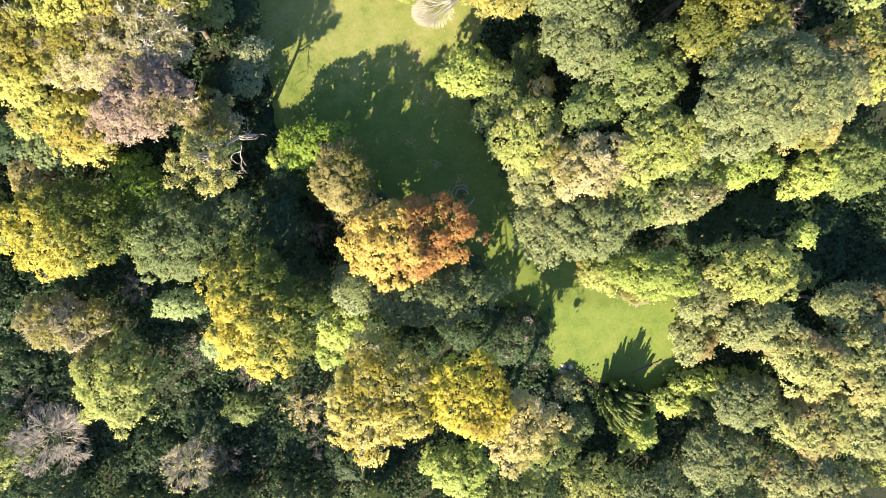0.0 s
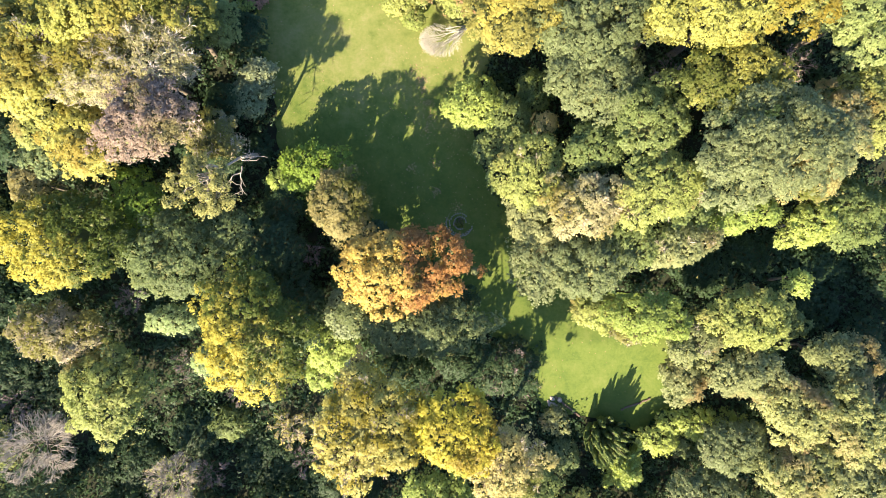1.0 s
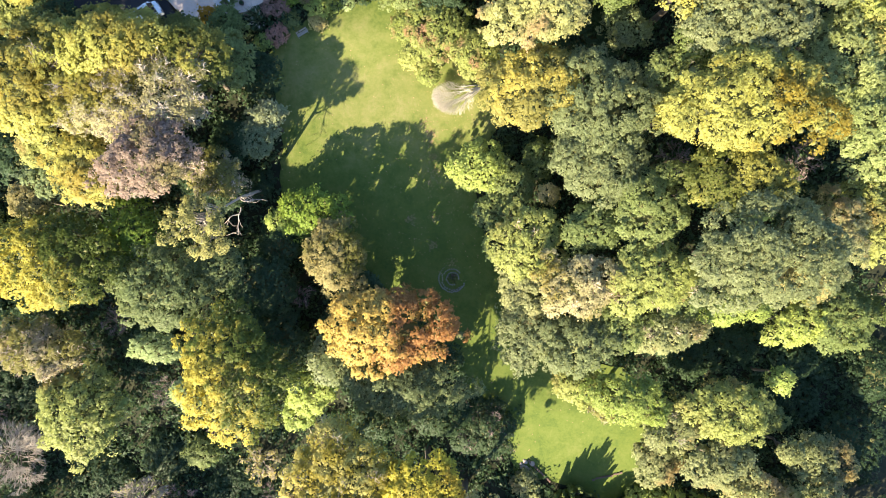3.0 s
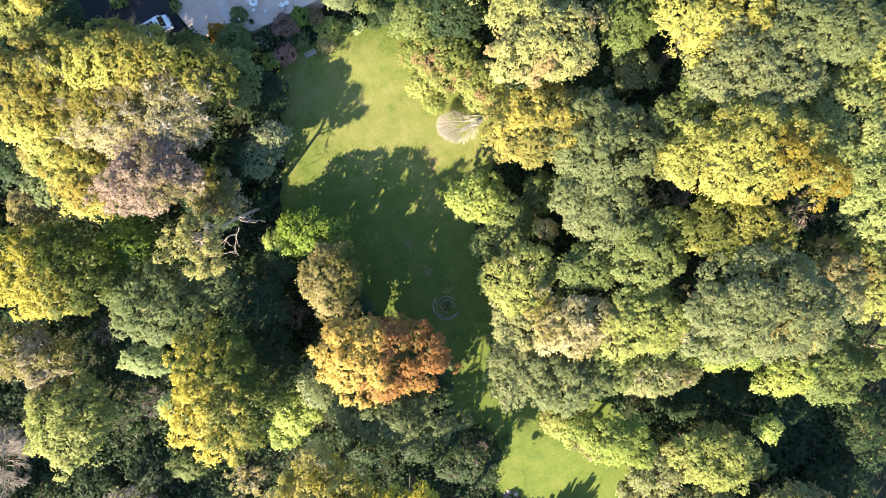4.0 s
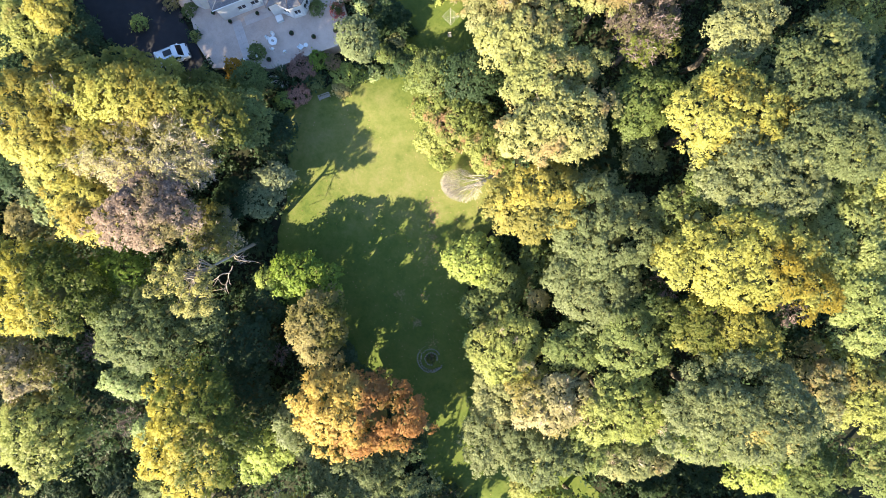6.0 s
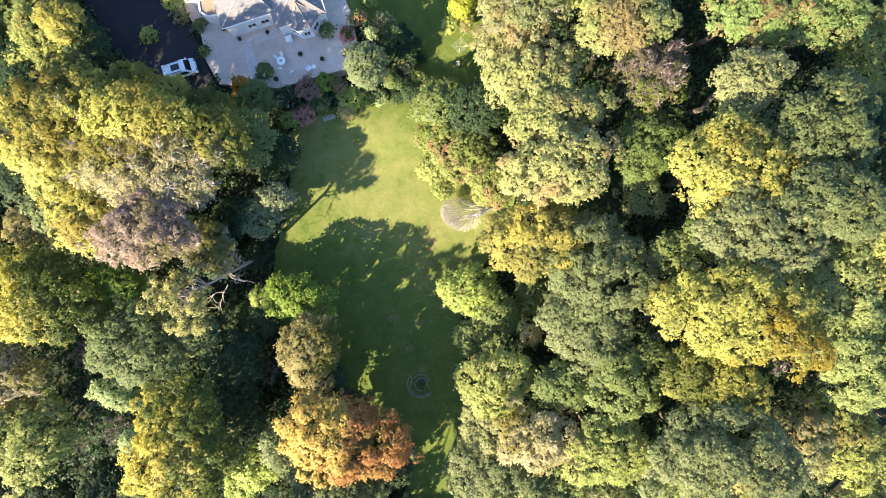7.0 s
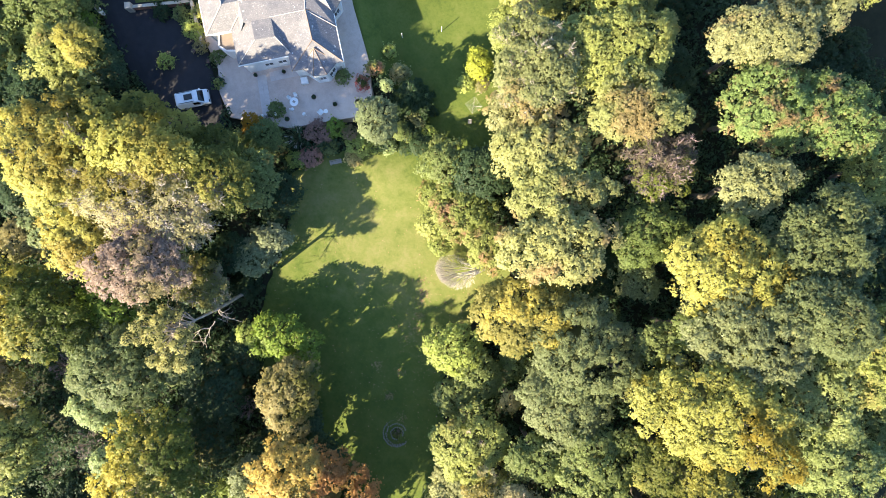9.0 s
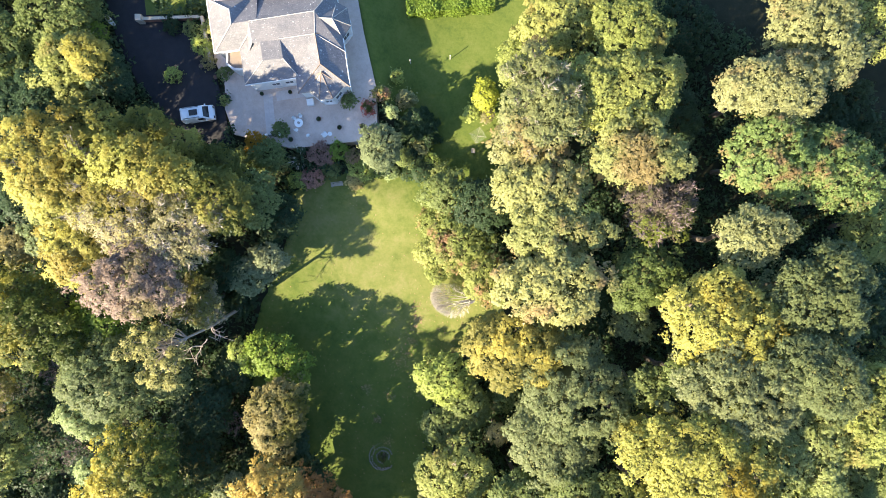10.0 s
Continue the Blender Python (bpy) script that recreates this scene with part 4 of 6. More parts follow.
broadleaf(54.6, -22.6, 6.8, 4.4, 4.0, "pale", "pale olive tree in the wood", size=0.9, ragged=1.4)
broadleaf(37.0, -27.6, 3.4, 5.0, 4.0, "grey", "grey-green tree in the wood", size=0.9)
broadleaf(46.6, -29.6, 6.0, 5.4, 3.8, "pale", "broad pale olive tree in the wood", size=1.0)
broadleaf(20.6, -2.9, 5.6, 3.7, 2.5, "olive", "olive-green tree at the lawn's edge", turn=3, size=0.8)
broadleaf(26.0, -3.2, 8.4, 5.0, 3.0, "moss", "yellowish-green tree above the lawn", turn=3, size=0.85)
broadleaf(25.4, -5.6, 4.4, 2.6, 1.6, "dusk", "pale greyish shrub with bare twigs overhanging the lawn", size=0.7, name="shrub", category="shrub", twigs="grey", twig_share=0.5)
# Shade of the south-east gaps is painted into these dark leaves.
broadleaf(36.4, 2.6, -0.4, 3.8, 3.0, "dark", "low tree with a gap's shade painted into its leaves", size=1.0)
broadleaf(45.5, 2.0, 5.4, 1.8, 1.6, "lime", "small sunlit lime-green treetop in shade", size=0.7)
broadleaf(50.6, -1.0, -1.6, 4.4, 4.0, "dark", "tree painted near black for a shaded gap", size=1.0)
broadleaf(52.5, 5.0, -1.4, 4.4, 3.6, "dark", "tree painted near black for a shaded gap", size=1.0)
broadleaf(43.0, 5.6, -0.8, 4.0, 2.8, "dark", "low tree painted near black for deep shade", size=1.0)

# east wood
broadleaf(3.4, 22.5, 5.6, 3.4, 3.5, "moss", "sunlit yellow-green tree at the lawn's edge", turn=16, size=0.8)
broadleaf(7.8, 20.8, 5.2, 3.0, 3.5, "green", "green tree behind a sunlit one", size=0.8)
broadleaf(6.7, 17.1, 5.2, 2.9, 2.8, "green", "green tree at the lawn's edge", size=0.8)
broadleaf(10.4, 13.6, 9.6, 5.0, 4.2, "olive", "olive tree beside the lawn, thin at the top", turn=16, size=0.9, twigs="pink", twig_share=0.1)
broadleaf(17.2, 10.0, 12.0, 4.6, 4.0, "faded", "olive-brown tree with thinning leaves", turn=16, size=0.9, leaf=0.28, twigs="pink", twig_share=0.15)
broadleaf(12.0, 8.2, 8.0, 4.2, 3.8, "pale", "pale grey-green tree beside the lawn", turn=16, size=0.9)
broadleaf(13.2, 3.0, 8.2, 4.3, 5.2, "grey", "grey-green tree overhanging the lawn", turn=16, size=0.9, leaf=0.26)
broadleaf(18.8, 3.0, 9.7, 4.7, 3.9, "grey", "grey-green tree in the wood", turn=16, size=0.9)
broadleaf(15.6, 30.6, 14.0, 6.4, 6.0, "grey", "grey-green evergreen oak with a dense crown", turn=16, size=0.9, leaf=0.24, density=1.27, ragged=0.5)
broadleaf(16.8, 24.0, 12.8, 5.4, 4.6, "grey", "grey-green evergreen oak with a dense crown", turn=16, size=0.9, leaf=0.24, density=1.27, ragged=0.5)
broadleaf(23.6, 19.8, 13.0, 4.9, 4.5, "green", "green tree with layered leaf tufts", turn=16, size=0.95)
broadleaf(17.4, 16.6, 11.0, 3.4, 3.2, "green", "green tree below a grey-green oak", turn=16, size=0.9)
broadleaf(24.8, 12.0, 13.4, 5.0, 4.1, "olive", "olive-brown tree with thinning leaves", turn=16, size=0.9, twigs="pink", twig_share=0.12)
broadleaf(23.4, 6.2, 9.2, 3.8, 3.2, "green", "green tree in the wood", size=0.9)
broadleaf(28.8, 5.8, 9.2, 4.2, 2.8, "pale", "pale sunlit tree with thinning leaves", turn=16, size=0.85, twigs="pink", twig_share=0.1)
broadleaf(30.8, 24.2, 16.6, 5.6, 3.8, "mustard", "olive tree below a yellow one", turn=16, size=0.9)
broadleaf(35.2, 16.6, 18.4, 8.4, 5.8, "grey", "broad grey-green evergreen oak", turn=16, size=1.0, leaf=0.25, density=1.27, ragged=0.6)
broadleaf(29.8, 31.8, 19.6, 8.0, 5.9, "amberyellow", "big yellow tree with layered leaf sprays", turn=16, size=1.0, leaf=0.32, ragged=1.3)
broadleaf(23.6, 30.4, 14.0, 2.6, 2.6, "yellow", "small yellow tree beside a bigger one", size=0.8, leaf=0.3)
broadleaf(29.4, 10.4, 9.0, 3.4, 3.6, "green", "green tree in a gap between taller ones", size=1.0)
broadleaf(37.4, 10.0, 7.0, 4.8, 2.3, "lime", "sunlit lime-green low trees below an oak", turn=16, size=0.8)
broadleaf(46.2, 9.4, 7.0, 4.2, 2.6, "moss", "sunlit yellow-green low tree below an oak", turn=16, size=0.8)
broadleaf(44.4, 14.4, 9.0, 3.6, 2.6, "tan", "tan and olive low tree in the wood", turn=16, size=0.8)
# Leaves darkened to paint the gap's shade.
broadleaf(32.0, 4.6, 0.8, 3.4, 2.4, "dark", "shrub painted dark for the shade of a woodland gap", size=0.8, name="shrub", category="shrub")
broadleaf(51.8, 11.0, 6.8, 5.0, 4.6, "green", "green tree with feathery boughs", size=0.9)
broadleaf(46.6, 20.6, 10.0, 4.6, 5.0, "pale", "pale green tree in the wood", size=1.0)
broadleaf(52.5, 23.0, 9.0, 5.4, 5.4, "olive", "olive-green tree in the wood", size=1.0)
broadleaf(38.5, 26.0, 5.0, 5.0, 5.0, "dark", "tree painted dark for the shade of a yellow one", size=1.0)
broadleaf(28.4, 40.6, 19.0, 6.2, 5.6, "grey", "grey-green tree with a rounded crown", turn=16, size=0.95, leaf=0.26, density=1.2)
broadleaf(33.8, 46.0, 19.6, 5.2, 4.2, "grey", "grey-green tree with a rounded crown", turn=16, size=0.95, leaf=0.26, density=1.2)
broadleaf(40.6, 39.4, 15.0, 4.4, 6.0, "fresh", "fresh light green tree in the wood", turn=16, size=0.95)
broadleaf(46.2, 32.8, 14.6, 5.0, 5.4, "fresh", "fresh light green tree in the wood", size=0.95)
broadleaf(44.0, 46.5, 16.0, 5.4, 5.0, "olive", "olive tree in the wood", size=1.1)
broadleaf(53.0, 40.0, 12.0, 5.6, 5.6, "green", "green tree in the wood", size=1.1)
broadleaf(7.4, 31.0, 14.0, 6.2, 4.2, "yellow", "yellow tree behind a bleached dead shrub", turn=16, size=0.9, leaf=0.3)
broadleaf(6.8, 39.4, 15.9, 6.0, 4.2, "sallow", "sunlit olive tree beside the lawn", turn=22, size=0.9)
broadleaf(4.2, 44.8, 14.4, 5.8, 3.2, "sallow", "pale olive tree with pinkish tips beside the lawn", turn=29, size=0.85)
broadleaf(-0.4, 48.1, 14.0, 5.4, 4.0, "sallow", "pale olive tree in the wood", turn=29, size=0.9)
broadleaf(-4.6, 38.4, 7.0, 3.8, 4.0, "mixed", "mixed shrubs with red and yellow leaves along the lawn", size=0.85)
broadleaf(0.6, 36.2, 6.6, 3.4, 2.8, "mixed", "olive shrub with a few red leaves along the lawn", size=0.8, name="shrub", category="shrub")
broadleaf(-9.2, 42.8, 6.8, 2.8, 3.2, "green", "green shrub along the lawn", size=0.8, name="shrub", category="shrub")
broadleaf(-4.4, 44.0, 8.0, 3.6, 3.6, "dark", "dark green tree beside the lawn", size=0.9)
broadleaf(23.2, 46.0, 18.4, 5.8, 5.2, "amberyellow", "yellow tree between grey-green ones", turn=16, size=0.9, leaf=0.3)
broadleaf(15.2, 46.2, 13.0, 3.6, 4.6, "fern", "feathery deep green tree in the wood", turn=16, size=0.7, leaf=0.3)
broadleaf(14.0, 40.0, 7.0, 4.6, 4.4, "dark", "dark evergreen in shade", size=1.0)
broadleaf(12.6, 53.4, 14.0, 4.2, 3.7, "purple", "copper-purple tree, nearly bare", turn=29, size=0.8, leaf=0.24, density=0.8, twigs="purple", twig_share=0.6)
broadleaf(2.0, 62.5, 14.4, 6.4, 5.2, "olive", "tall olive tree in the wood", turn=29, size=1.0)
broadleaf(7.0, 57.4, 15.2, 5.4, 4.2, "sallow", "olive-yellow sunlit tree in the wood", turn=29, size=0.95)
broadleaf(-5.0, 56.0, 15.6, 4.8, 5.8, "pale", "tall pale green tree with a few grey twigs", turn=29, size=0.95, twigs="pale", twig_share=0.35)
broadleaf(-5.4, 52.2, 8.4, 3.0, 3.0, "pale", "pale tree at the small lawn's edge", size=0.9)
broadleaf(-10.4, 62.0, 8.4, 2.8, 4.0, "olive", "olive tree at the small lawn's edge", size=0.9)
broadleaf(-11.8, 56.2, 5.0, 1.7, 2.3, "citrus", "yellow-green shrub on the small lawn's edge", turn=29, size=0.7, name="shrub", category="shrub")
broadleaf(-8.6, 67.4, 11.0, 4.6, 5.0, "olive", "olive tree in the wood", size=1.1)
broadleaf(-0.8, 69.0, 13.0, 4.6, 4.4, "olive", "olive tree in the wood", size=1.1)
broadleaf(10.0, 65.0, 6.0, 4.0, 5.4, "dark", "tree painted near black for a shaded gap", size=1.0)
broadleaf(15.1, 70.7, 16.2, 6.0, 3.8, "pale", "pale green tree with knobbly boughs", turn=29, size=1.1, ragged=1.4)
broadleaf(19.4, 64.6, 15.2, 5.0, 4.4, "blush", "green tree with a pink tinge", turn=29, size=0.95)
broadleaf(26.4, 67.4, 14.4, 5.6, 5.0, "blush", "green tree with a pink tinge", turn=29, size=0.95)
broadleaf(16.4, 79.6, 15.0, 6.0, 4.8, "pale", "broad pale green tree in the wood", size=1.1)
broadleaf(27.0, 80.0, 4.0, 5.4, 5.0, "dark", "dark evergreen in the wood", size=1.1)
broadleaf(21.8, 55.7, 16.2, 3.8, 3.5, "pale", "pale green tree with rounded boughs", turn=29, size=1.0, ragged=1.3)
broadleaf(30.8, 53.7, 17.8, 6.2, 5.2, "grey", "grey-green tree with tufted boughs", turn=29, size=1.0)
broadleaf(38.5, 57.5, 11.0, 5.0, 5.0, "dark", "dark evergreen in the wood", size=1.1)
broadleaf(37.0, 67.0, 12.0, 5.4, 5.4, "olive", "olive tree in the wood", size=1.1)
broadleaf(18.2, 41.2, 9.0, 2.8, 2.6, "blue", "blue-green tree in a shaded gap", size=0.8)
broadleaf(25.4, 38.6, 14.0, 2.8, 2.6, "fern", "deep green tree beside a yellow one", turn=16, size=0.8)
broadleaf(22.6, 35.4, 12.5, 2.6, 2.6, "green", "green tree beside a big yellow one", turn=16, size=0.8)
broadleaf(11.6, 25.4, 3.6, 2.8, 2.6, "fern", "deep green shrub in a dark gap", size=0.8, name="shrub", category="shrub")
broadleaf(12.6, 20.2, 5.6, 1.4, 1.4, "tan", "small tan shrub in a dark gap", size=0.7, name="shrub", category="shrub")
broadleaf(-8.2, 38.8, 5.2, 2.6, 2.6, "mixed", "mixed shrub with yellow and red leaves along the lawn", size=0.75, name="shrub", category="shrub")
broadleaf(-6.7, 35.4, 5.0, 2.3, 2.2, "olive", "olive shrub along the lawn", size=0.75, name="shrub", category="shrub")
broadleaf(-5.0, 33.5, 3.8, 1.7, 1.5, "mixed", "small olive and red-leaved shrub along the lawn", size=0.7, name="shrub", category="shrub")

# outer rim of the wood
# Some dark entries paint gap shade into their leaf colour.
RIM_SOUTH = [
    (-58, 4, 8, 5.2, "olive", "olive tree in the outer wood"), (-61, -6, 2, 5.2, "dark", "dark evergreen in the outer wood"),
    (-62, 14, 9, 5.4, "green", "green tree in the outer wood"), (-59, -16, 1, 5.2, "dark", "dark evergreen in the outer wood"),
    (-60, -27, 4, 5.2, "olive", "olive tree in the outer wood"), (-52, -34, 3, 5.2, "dark", "dark evergreen in the outer wood"),
    (-42, -37, -1, 5.0, "dark", "dark evergreen in the outer wood"), (-31, -36, 2, 4.8, "dark", "dark evergreen in the outer wood"),
    (-21, -35, 0, 5.0, "dark", "dark evergreen in the outer wood"), (-10, -37, 4, 5.0, "olive", "olive tree in the outer wood"),
    (1, -36, 3, 5.0, "dark", "dark evergreen in the outer wood"), (11, -35, 2, 5.0, "green", "green tree in the outer wood"),
    (21, -33, 1, 4.8, "olive", "olive tree in the outer wood"), (29, -34, 2, 4.8, "grey", "grey-green tree in the outer wood"),
    (40, -36, 5, 5.2, "pale", "pale tree in the outer wood"), (52, -35, 6, 5.4, "pale", "pale tree in the outer wood"),
    (60, -27, 5, 5.4, "olive", "olive tree in the outer wood")]
RIM_NORTH = [
    (63, -16, 5, 5.4, "olive", "olive tree in the outer wood"), (60, -6, 1, 5.2, "dark", "dark evergreen in the outer wood"),
    (62, 4, 2, 5.2, "dark", "dark tree in the outer wood"), (61, 15, 9, 5.4, "green", "green tree in the outer wood"),
    (62, 28, 10, 5.4, "olive", "olive tree in the outer wood"), (60, 46, 11, 5.4, "olive", "olive tree in the outer wood"),
    (48, 53, 12, 5.4, "green", "green tree in the outer wood"), (45, 65, 11, 5.4, "olive", "olive tree in the outer wood"),
    (36, 77, 5, 5.4, "dark", "dark evergreen in the outer wood"), (22, 88, 12, 5.4, "olive", "olive tree in the outer wood"),
    (5, 77, 3, 5.4, "dark", "dark evergreen in the outer wood"), (-5, 76, 12, 5.2, "green", "green tree in the outer wood"),
    (-68, 40, 10, 5.2, "green", "green tree in the outer wood"), (-72, 32, 10, 5.2, "olive", "olive tree in the outer wood"),
    (-64, 20, 9, 5.2, "dark", "dark evergreen in the outer wood"), (-62, 48, 11, 4.6, "green", "green tree above the drive"),
    (33, 90, 12, 5.4, "pale", "pale tree in the outer wood")]
for x, y, top, r, kind, label in RIM_SOUTH + RIM_NORTH:
    broadleaf(x, y, top, r, r * 0.95, kind, label, size=1.15, density=0.5)

# by the house
broadleaf(-18.6, 42.6, 10.2, 2.6, 2.7, "silver", "silvery green evergreen beside the terrace", size=0.8, leaf=0.28, density=1.20)
conifer(-17.0, 48.2, 8.6, 3.0, "dark", "dark green conifer behind a silvery one", layers=8)
broadleaf(-15.8, 44.5, 2.8, 1.7, 1.7, "dark", "dark evergreen at the lawn's head", size=0.8)
broadleaf(-55.0, 30.6, 11.0, 4.4, 4.4, "olive", "olive-green tree above the drive", size=1.05)
broadleaf(-52.2, 33.4, 12.6, 2.6, 2.6, "yellow", "small yellow tree above the drive", size=0.8)
broadleaf(-61.0, 36.5, 10.0, 5.4, 5.4, "green", "green tree above the drive", size=1.05)
broadleaf(-57.0, 23.0, 10.0, 5.4, 5.4, "dark", "dark evergreen in the wood", size=1.05)
broadleaf(-66.0, 28.0, 10.0, 5.4, 5.4, "green", "green tree in the wood", size=1.05)
broadleaf(-30.6, 34.6, 7.0, 2.2, 2.0, "green", "green shrub below the terrace", size=0.8, name="shrub", category="shrub")
broadleaf(-46.5, 36.8, 5.6, 1.1, 1.1, "lime", "round yellow-green bush on the drive", size=0.4, leaf=0.2, name="shrub", category="shrub")
fan_shrub(2.6, 34.2, (-1.3, 31.2, 1.3), (2.9, 2.2, 2.3), "bleached leafless shrub that fans out over the lawn")


def undergrowth():
    """Low brambles, ivy and ferns that cover the floor between the trees."""
    rng = fresh()
    x, y = rng.uniform(-64, 60, 15000), rng.uniform(-38, 82, 15000)
    keep = np.ones(15000, bool)
    for poly in (LAWN, GARDEN, DRIVE, PATIO):
        keep &= ~inside(x, y, poly)
    x, y = x[keep], y[keep]
    r, h = rng.uniform(0.6, 1.5, len(x)), rng.uniform(0.3, 2.0, len(x))
    per = 20
    d = unit(rng.normal(size=(len(x), per, 3)) * np.array([1, 1, 0.7]) + np.array([0, 0, 0.5]))
    place = np.stack([x, y, land(x, y) + h * 0.3], 1)[:, None] + d * np.stack([r, r, h], 1)[:, None] * rng.uniform(0.6, 1.05, (len(x), per, 1))
    mesh = leaf_mesh("undergrowth", rng, place.reshape(-1, 3), (d + np.array([0, 0, 0.4])).reshape(-1, 3) + rng.normal(0, 0.3, (len(x) * per, 3)),
                     rng.uniform(0.26, 0.58, len(x) * per))
    # Gap shade is painted in: the undergrowth takes the near-black leaves.
    tagged(link("undergrowth", mesh, LEAF["dark"]), "low brambles, ivy and ferns under the trees, painted near black as shade", "undergrowth", kind="stuff")


undergrowth()

# ---- the house ----
RENDER = plain("white_render", (0.74, 0.73, 0.71), (0.62, 0.6, 0.57), 0.8, 1.2, bump=0.1)
CAP = plain("pale_ridge_tile", (0.46, 0.43, 0.4), (0.3, 0.28, 0.26), 0.85, 3.0)
RUST = plain("brown_ridge_tile", (0.24, 0.17, 0.13), (0.15, 0.11, 0.085), 0.85, 3.0)
FRAME = plain("white_paint", (0.8, 0.79, 0.76), (0.72, 0.71, 0.68), 0.4, 2.0, bump=0)
LEAD = plain("brown_felt", (0.24, 0.19, 0.15), (0.15, 0.12, 0.1), 0.9, 2.0)
STONE = plain("pale_wall_stone", (0.5, 0.44, 0.36), (0.32, 0.28, 0.22), 0.9, 2.0, bump=0.5)
BRICK = plain("reddish_wall", (0.3, 0.15, 0.1), (0.18, 0.09, 0.065), 0.9, 3.0, bump=0.4)
BLACK = plain("black_plastic", (0.03, 0.03, 0.032), (0.018, 0.018, 0.02), 0.45, 5.0, bump=0)
WOOD = plain("weathered_wood", (0.4, 0.37, 0.33), (0.25, 0.22, 0.19), 0.85, 4.0, bump=0.3)
WHITE = plain("white_furniture_paint", (0.8, 0.8, 0.78), (0.68, 0.68, 0.66), 0.4, 3.0, bump=0)
CLAY = plain("dark_clay", (0.16, 0.1, 0.075), (0.09, 0.06, 0.05), 0.8, 4.0)


def slate_material():
    n = Nodes("lichened_slate")
    where = n.coords(False)
    rows = n.add("TexBrick", Scale=1.0)
    rows.inputs["Brick Width"].default_value, rows.inputs["Row Height"].default_value, rows.inputs["Mortar Size"].default_value = 0.34, 0.22, 0.012
    rows.inputs["Color1"].default_value, rows.inputs["Color2"].default_value = (0.1, 0.099, 0.112, 1), (0.134, 0.131, 0.141, 1)
    rows.inputs["Mortar"].default_value = (0.085, 0.083, 0.09, 1)
    n.join(where, rows.inputs["Vector"])
    stain = n.ramp(n.noise(where, 0.5, 4.0, 0.7), [(0.4, (0, 0, 0)), (0.66, (1, 1, 1))])
    col = n.mix(n.math("MULTIPLY", stain, 0.32), rows.outputs["Color"], (0.225, 0.205, 0.2))
    for scale, edge, low, strength in ((1.6, 0.25, 0.44, 0.85), (3.4, 0.28, 0.46, 0.65), (8.0, 0.34, 0.4, 0.3)):
        cell = n.add("TexVoronoi", Scale=scale)
        n.join(where, cell.inputs["Vector"])
        spot = n.ramp(n.math("ADD", cell.outputs["Distance"], n.math("MULTIPLY", n.noise(where, scale * 4), 0.3)), [(edge, (1, 1, 1)), (edge + 0.07, (0, 0, 0))])
        sparse = n.ramp(n.noise(where, 0.5 * scale, 2.0), [(low, (0, 0, 0)), (low + 0.12, (1, 1, 1))])
        col = n.mix(n.math("MULTIPLY", n.math("MULTIPLY", spot, sparse), strength), col, (0.56, 0.55, 0.54))
    n.join(col, n.bsdf.inputs["Base Color"])
    n.bsdf.inputs["Roughness"].default_value = 0.55
    n.bump(rows.outputs["Fac"], 0.4, 0.02)
    return n.mat


def glass_material(name, tint=(0.03, 0.035, 0.045)):
    n = Nodes(name)
    n.bsdf.inputs["Base Color"].default_value = (*tint, 1)
    n.bsdf.inputs["Roughness"].default_value = 0.06
    n.bsdf.inputs["Specular IOR Level"].default_value = 0.6
    return n.mat


SLATE, GLASS = slate_material(), glass_material("dark_window_glass")
house = root("house", -36.88, 40.67, 0.0, 40.8, label="white rendered bungalow with hipped, lichened slate roofs and bays", category="house")
FLOOR_Z, EAVE, RIDGE = TERRACE_Z + 0.06, 7.5, 9.35


def wall_run(parent, a, b, z0, z1, openings=(), thick=0.3, base=RENDER):
    """A wall from a to b with real openings (start, end, sill, head); frames and panes stand in them."""
    length = math.dist(a, b)
    m = Matrix.Translation((a[0], a[1], 0)) @ Matrix.Rotation(math.atan2(b[1] - a[1], b[0] - a[0]), 4, "Z")
    bm = bmesh.new()
    x = 0.0
    for s, e, lo, hi in openings:
        box(bm, (x, 0, z0), (s, thick, z1))
        box(bm, (s, 0, z0), (e, thick, lo))
        box(bm, (s, 0, hi), (e, thick, z1))
        x = e
    box(bm, (x, 0, z0), (length, thick, z1))
    part("wall", bm, base, parent, m=m)
    for s, e, lo, hi in openings:
        fm = bmesh.new()
        w = 0.07
        for c, d in (((s, lo), (s + w, hi)), ((e - w, lo), (e, hi)), ((s + w, lo), (e - w, lo + w)), ((s + w, hi - w), (e - w, hi)),
                     (((s + e) / 2 - 0.03, lo + w), ((s + e) / 2 + 0.03, hi - w))):
            box(fm, (c[0], 0.08, c[1]), (d[0], 0.16, d[1]))
        box(fm, (s - 0.06, -0.08, lo - 0.07), (e + 0.06, 0.2, lo - 0.003))
        window = part("window", fm, FRAME, parent, "white-framed window", m)
        part("pane", boxed((s + w, 0.11, lo + w), (e - w, 0.125, hi - w)), GLASS, window)


OUTLINE = [(-2.9, 4.4), (0.3, 4.4), (0.3, -0.02), (6.4, -0.06), (6.4, -1.9), (12.25, -2.0), (12.25, 16.0), (-2.9, 16.0)]
SILL, HEAD = FLOOR_Z + 0.9, FLOOR_Z + 2.35
HOLES = [[], [], [(2.3, 3.4, SILL - 0.1, HEAD - 0.6), (4.0, 5.1, SILL - 0.1, HEAD - 0.6)], [], [], [(2.0, 3.2, SILL, HEAD), (10.5, 11.8, SILL, HEAD)], [],
         [(2.0, 3.4, SILL, HEAD), (5.0, 6.2, SILL, HEAD)]]
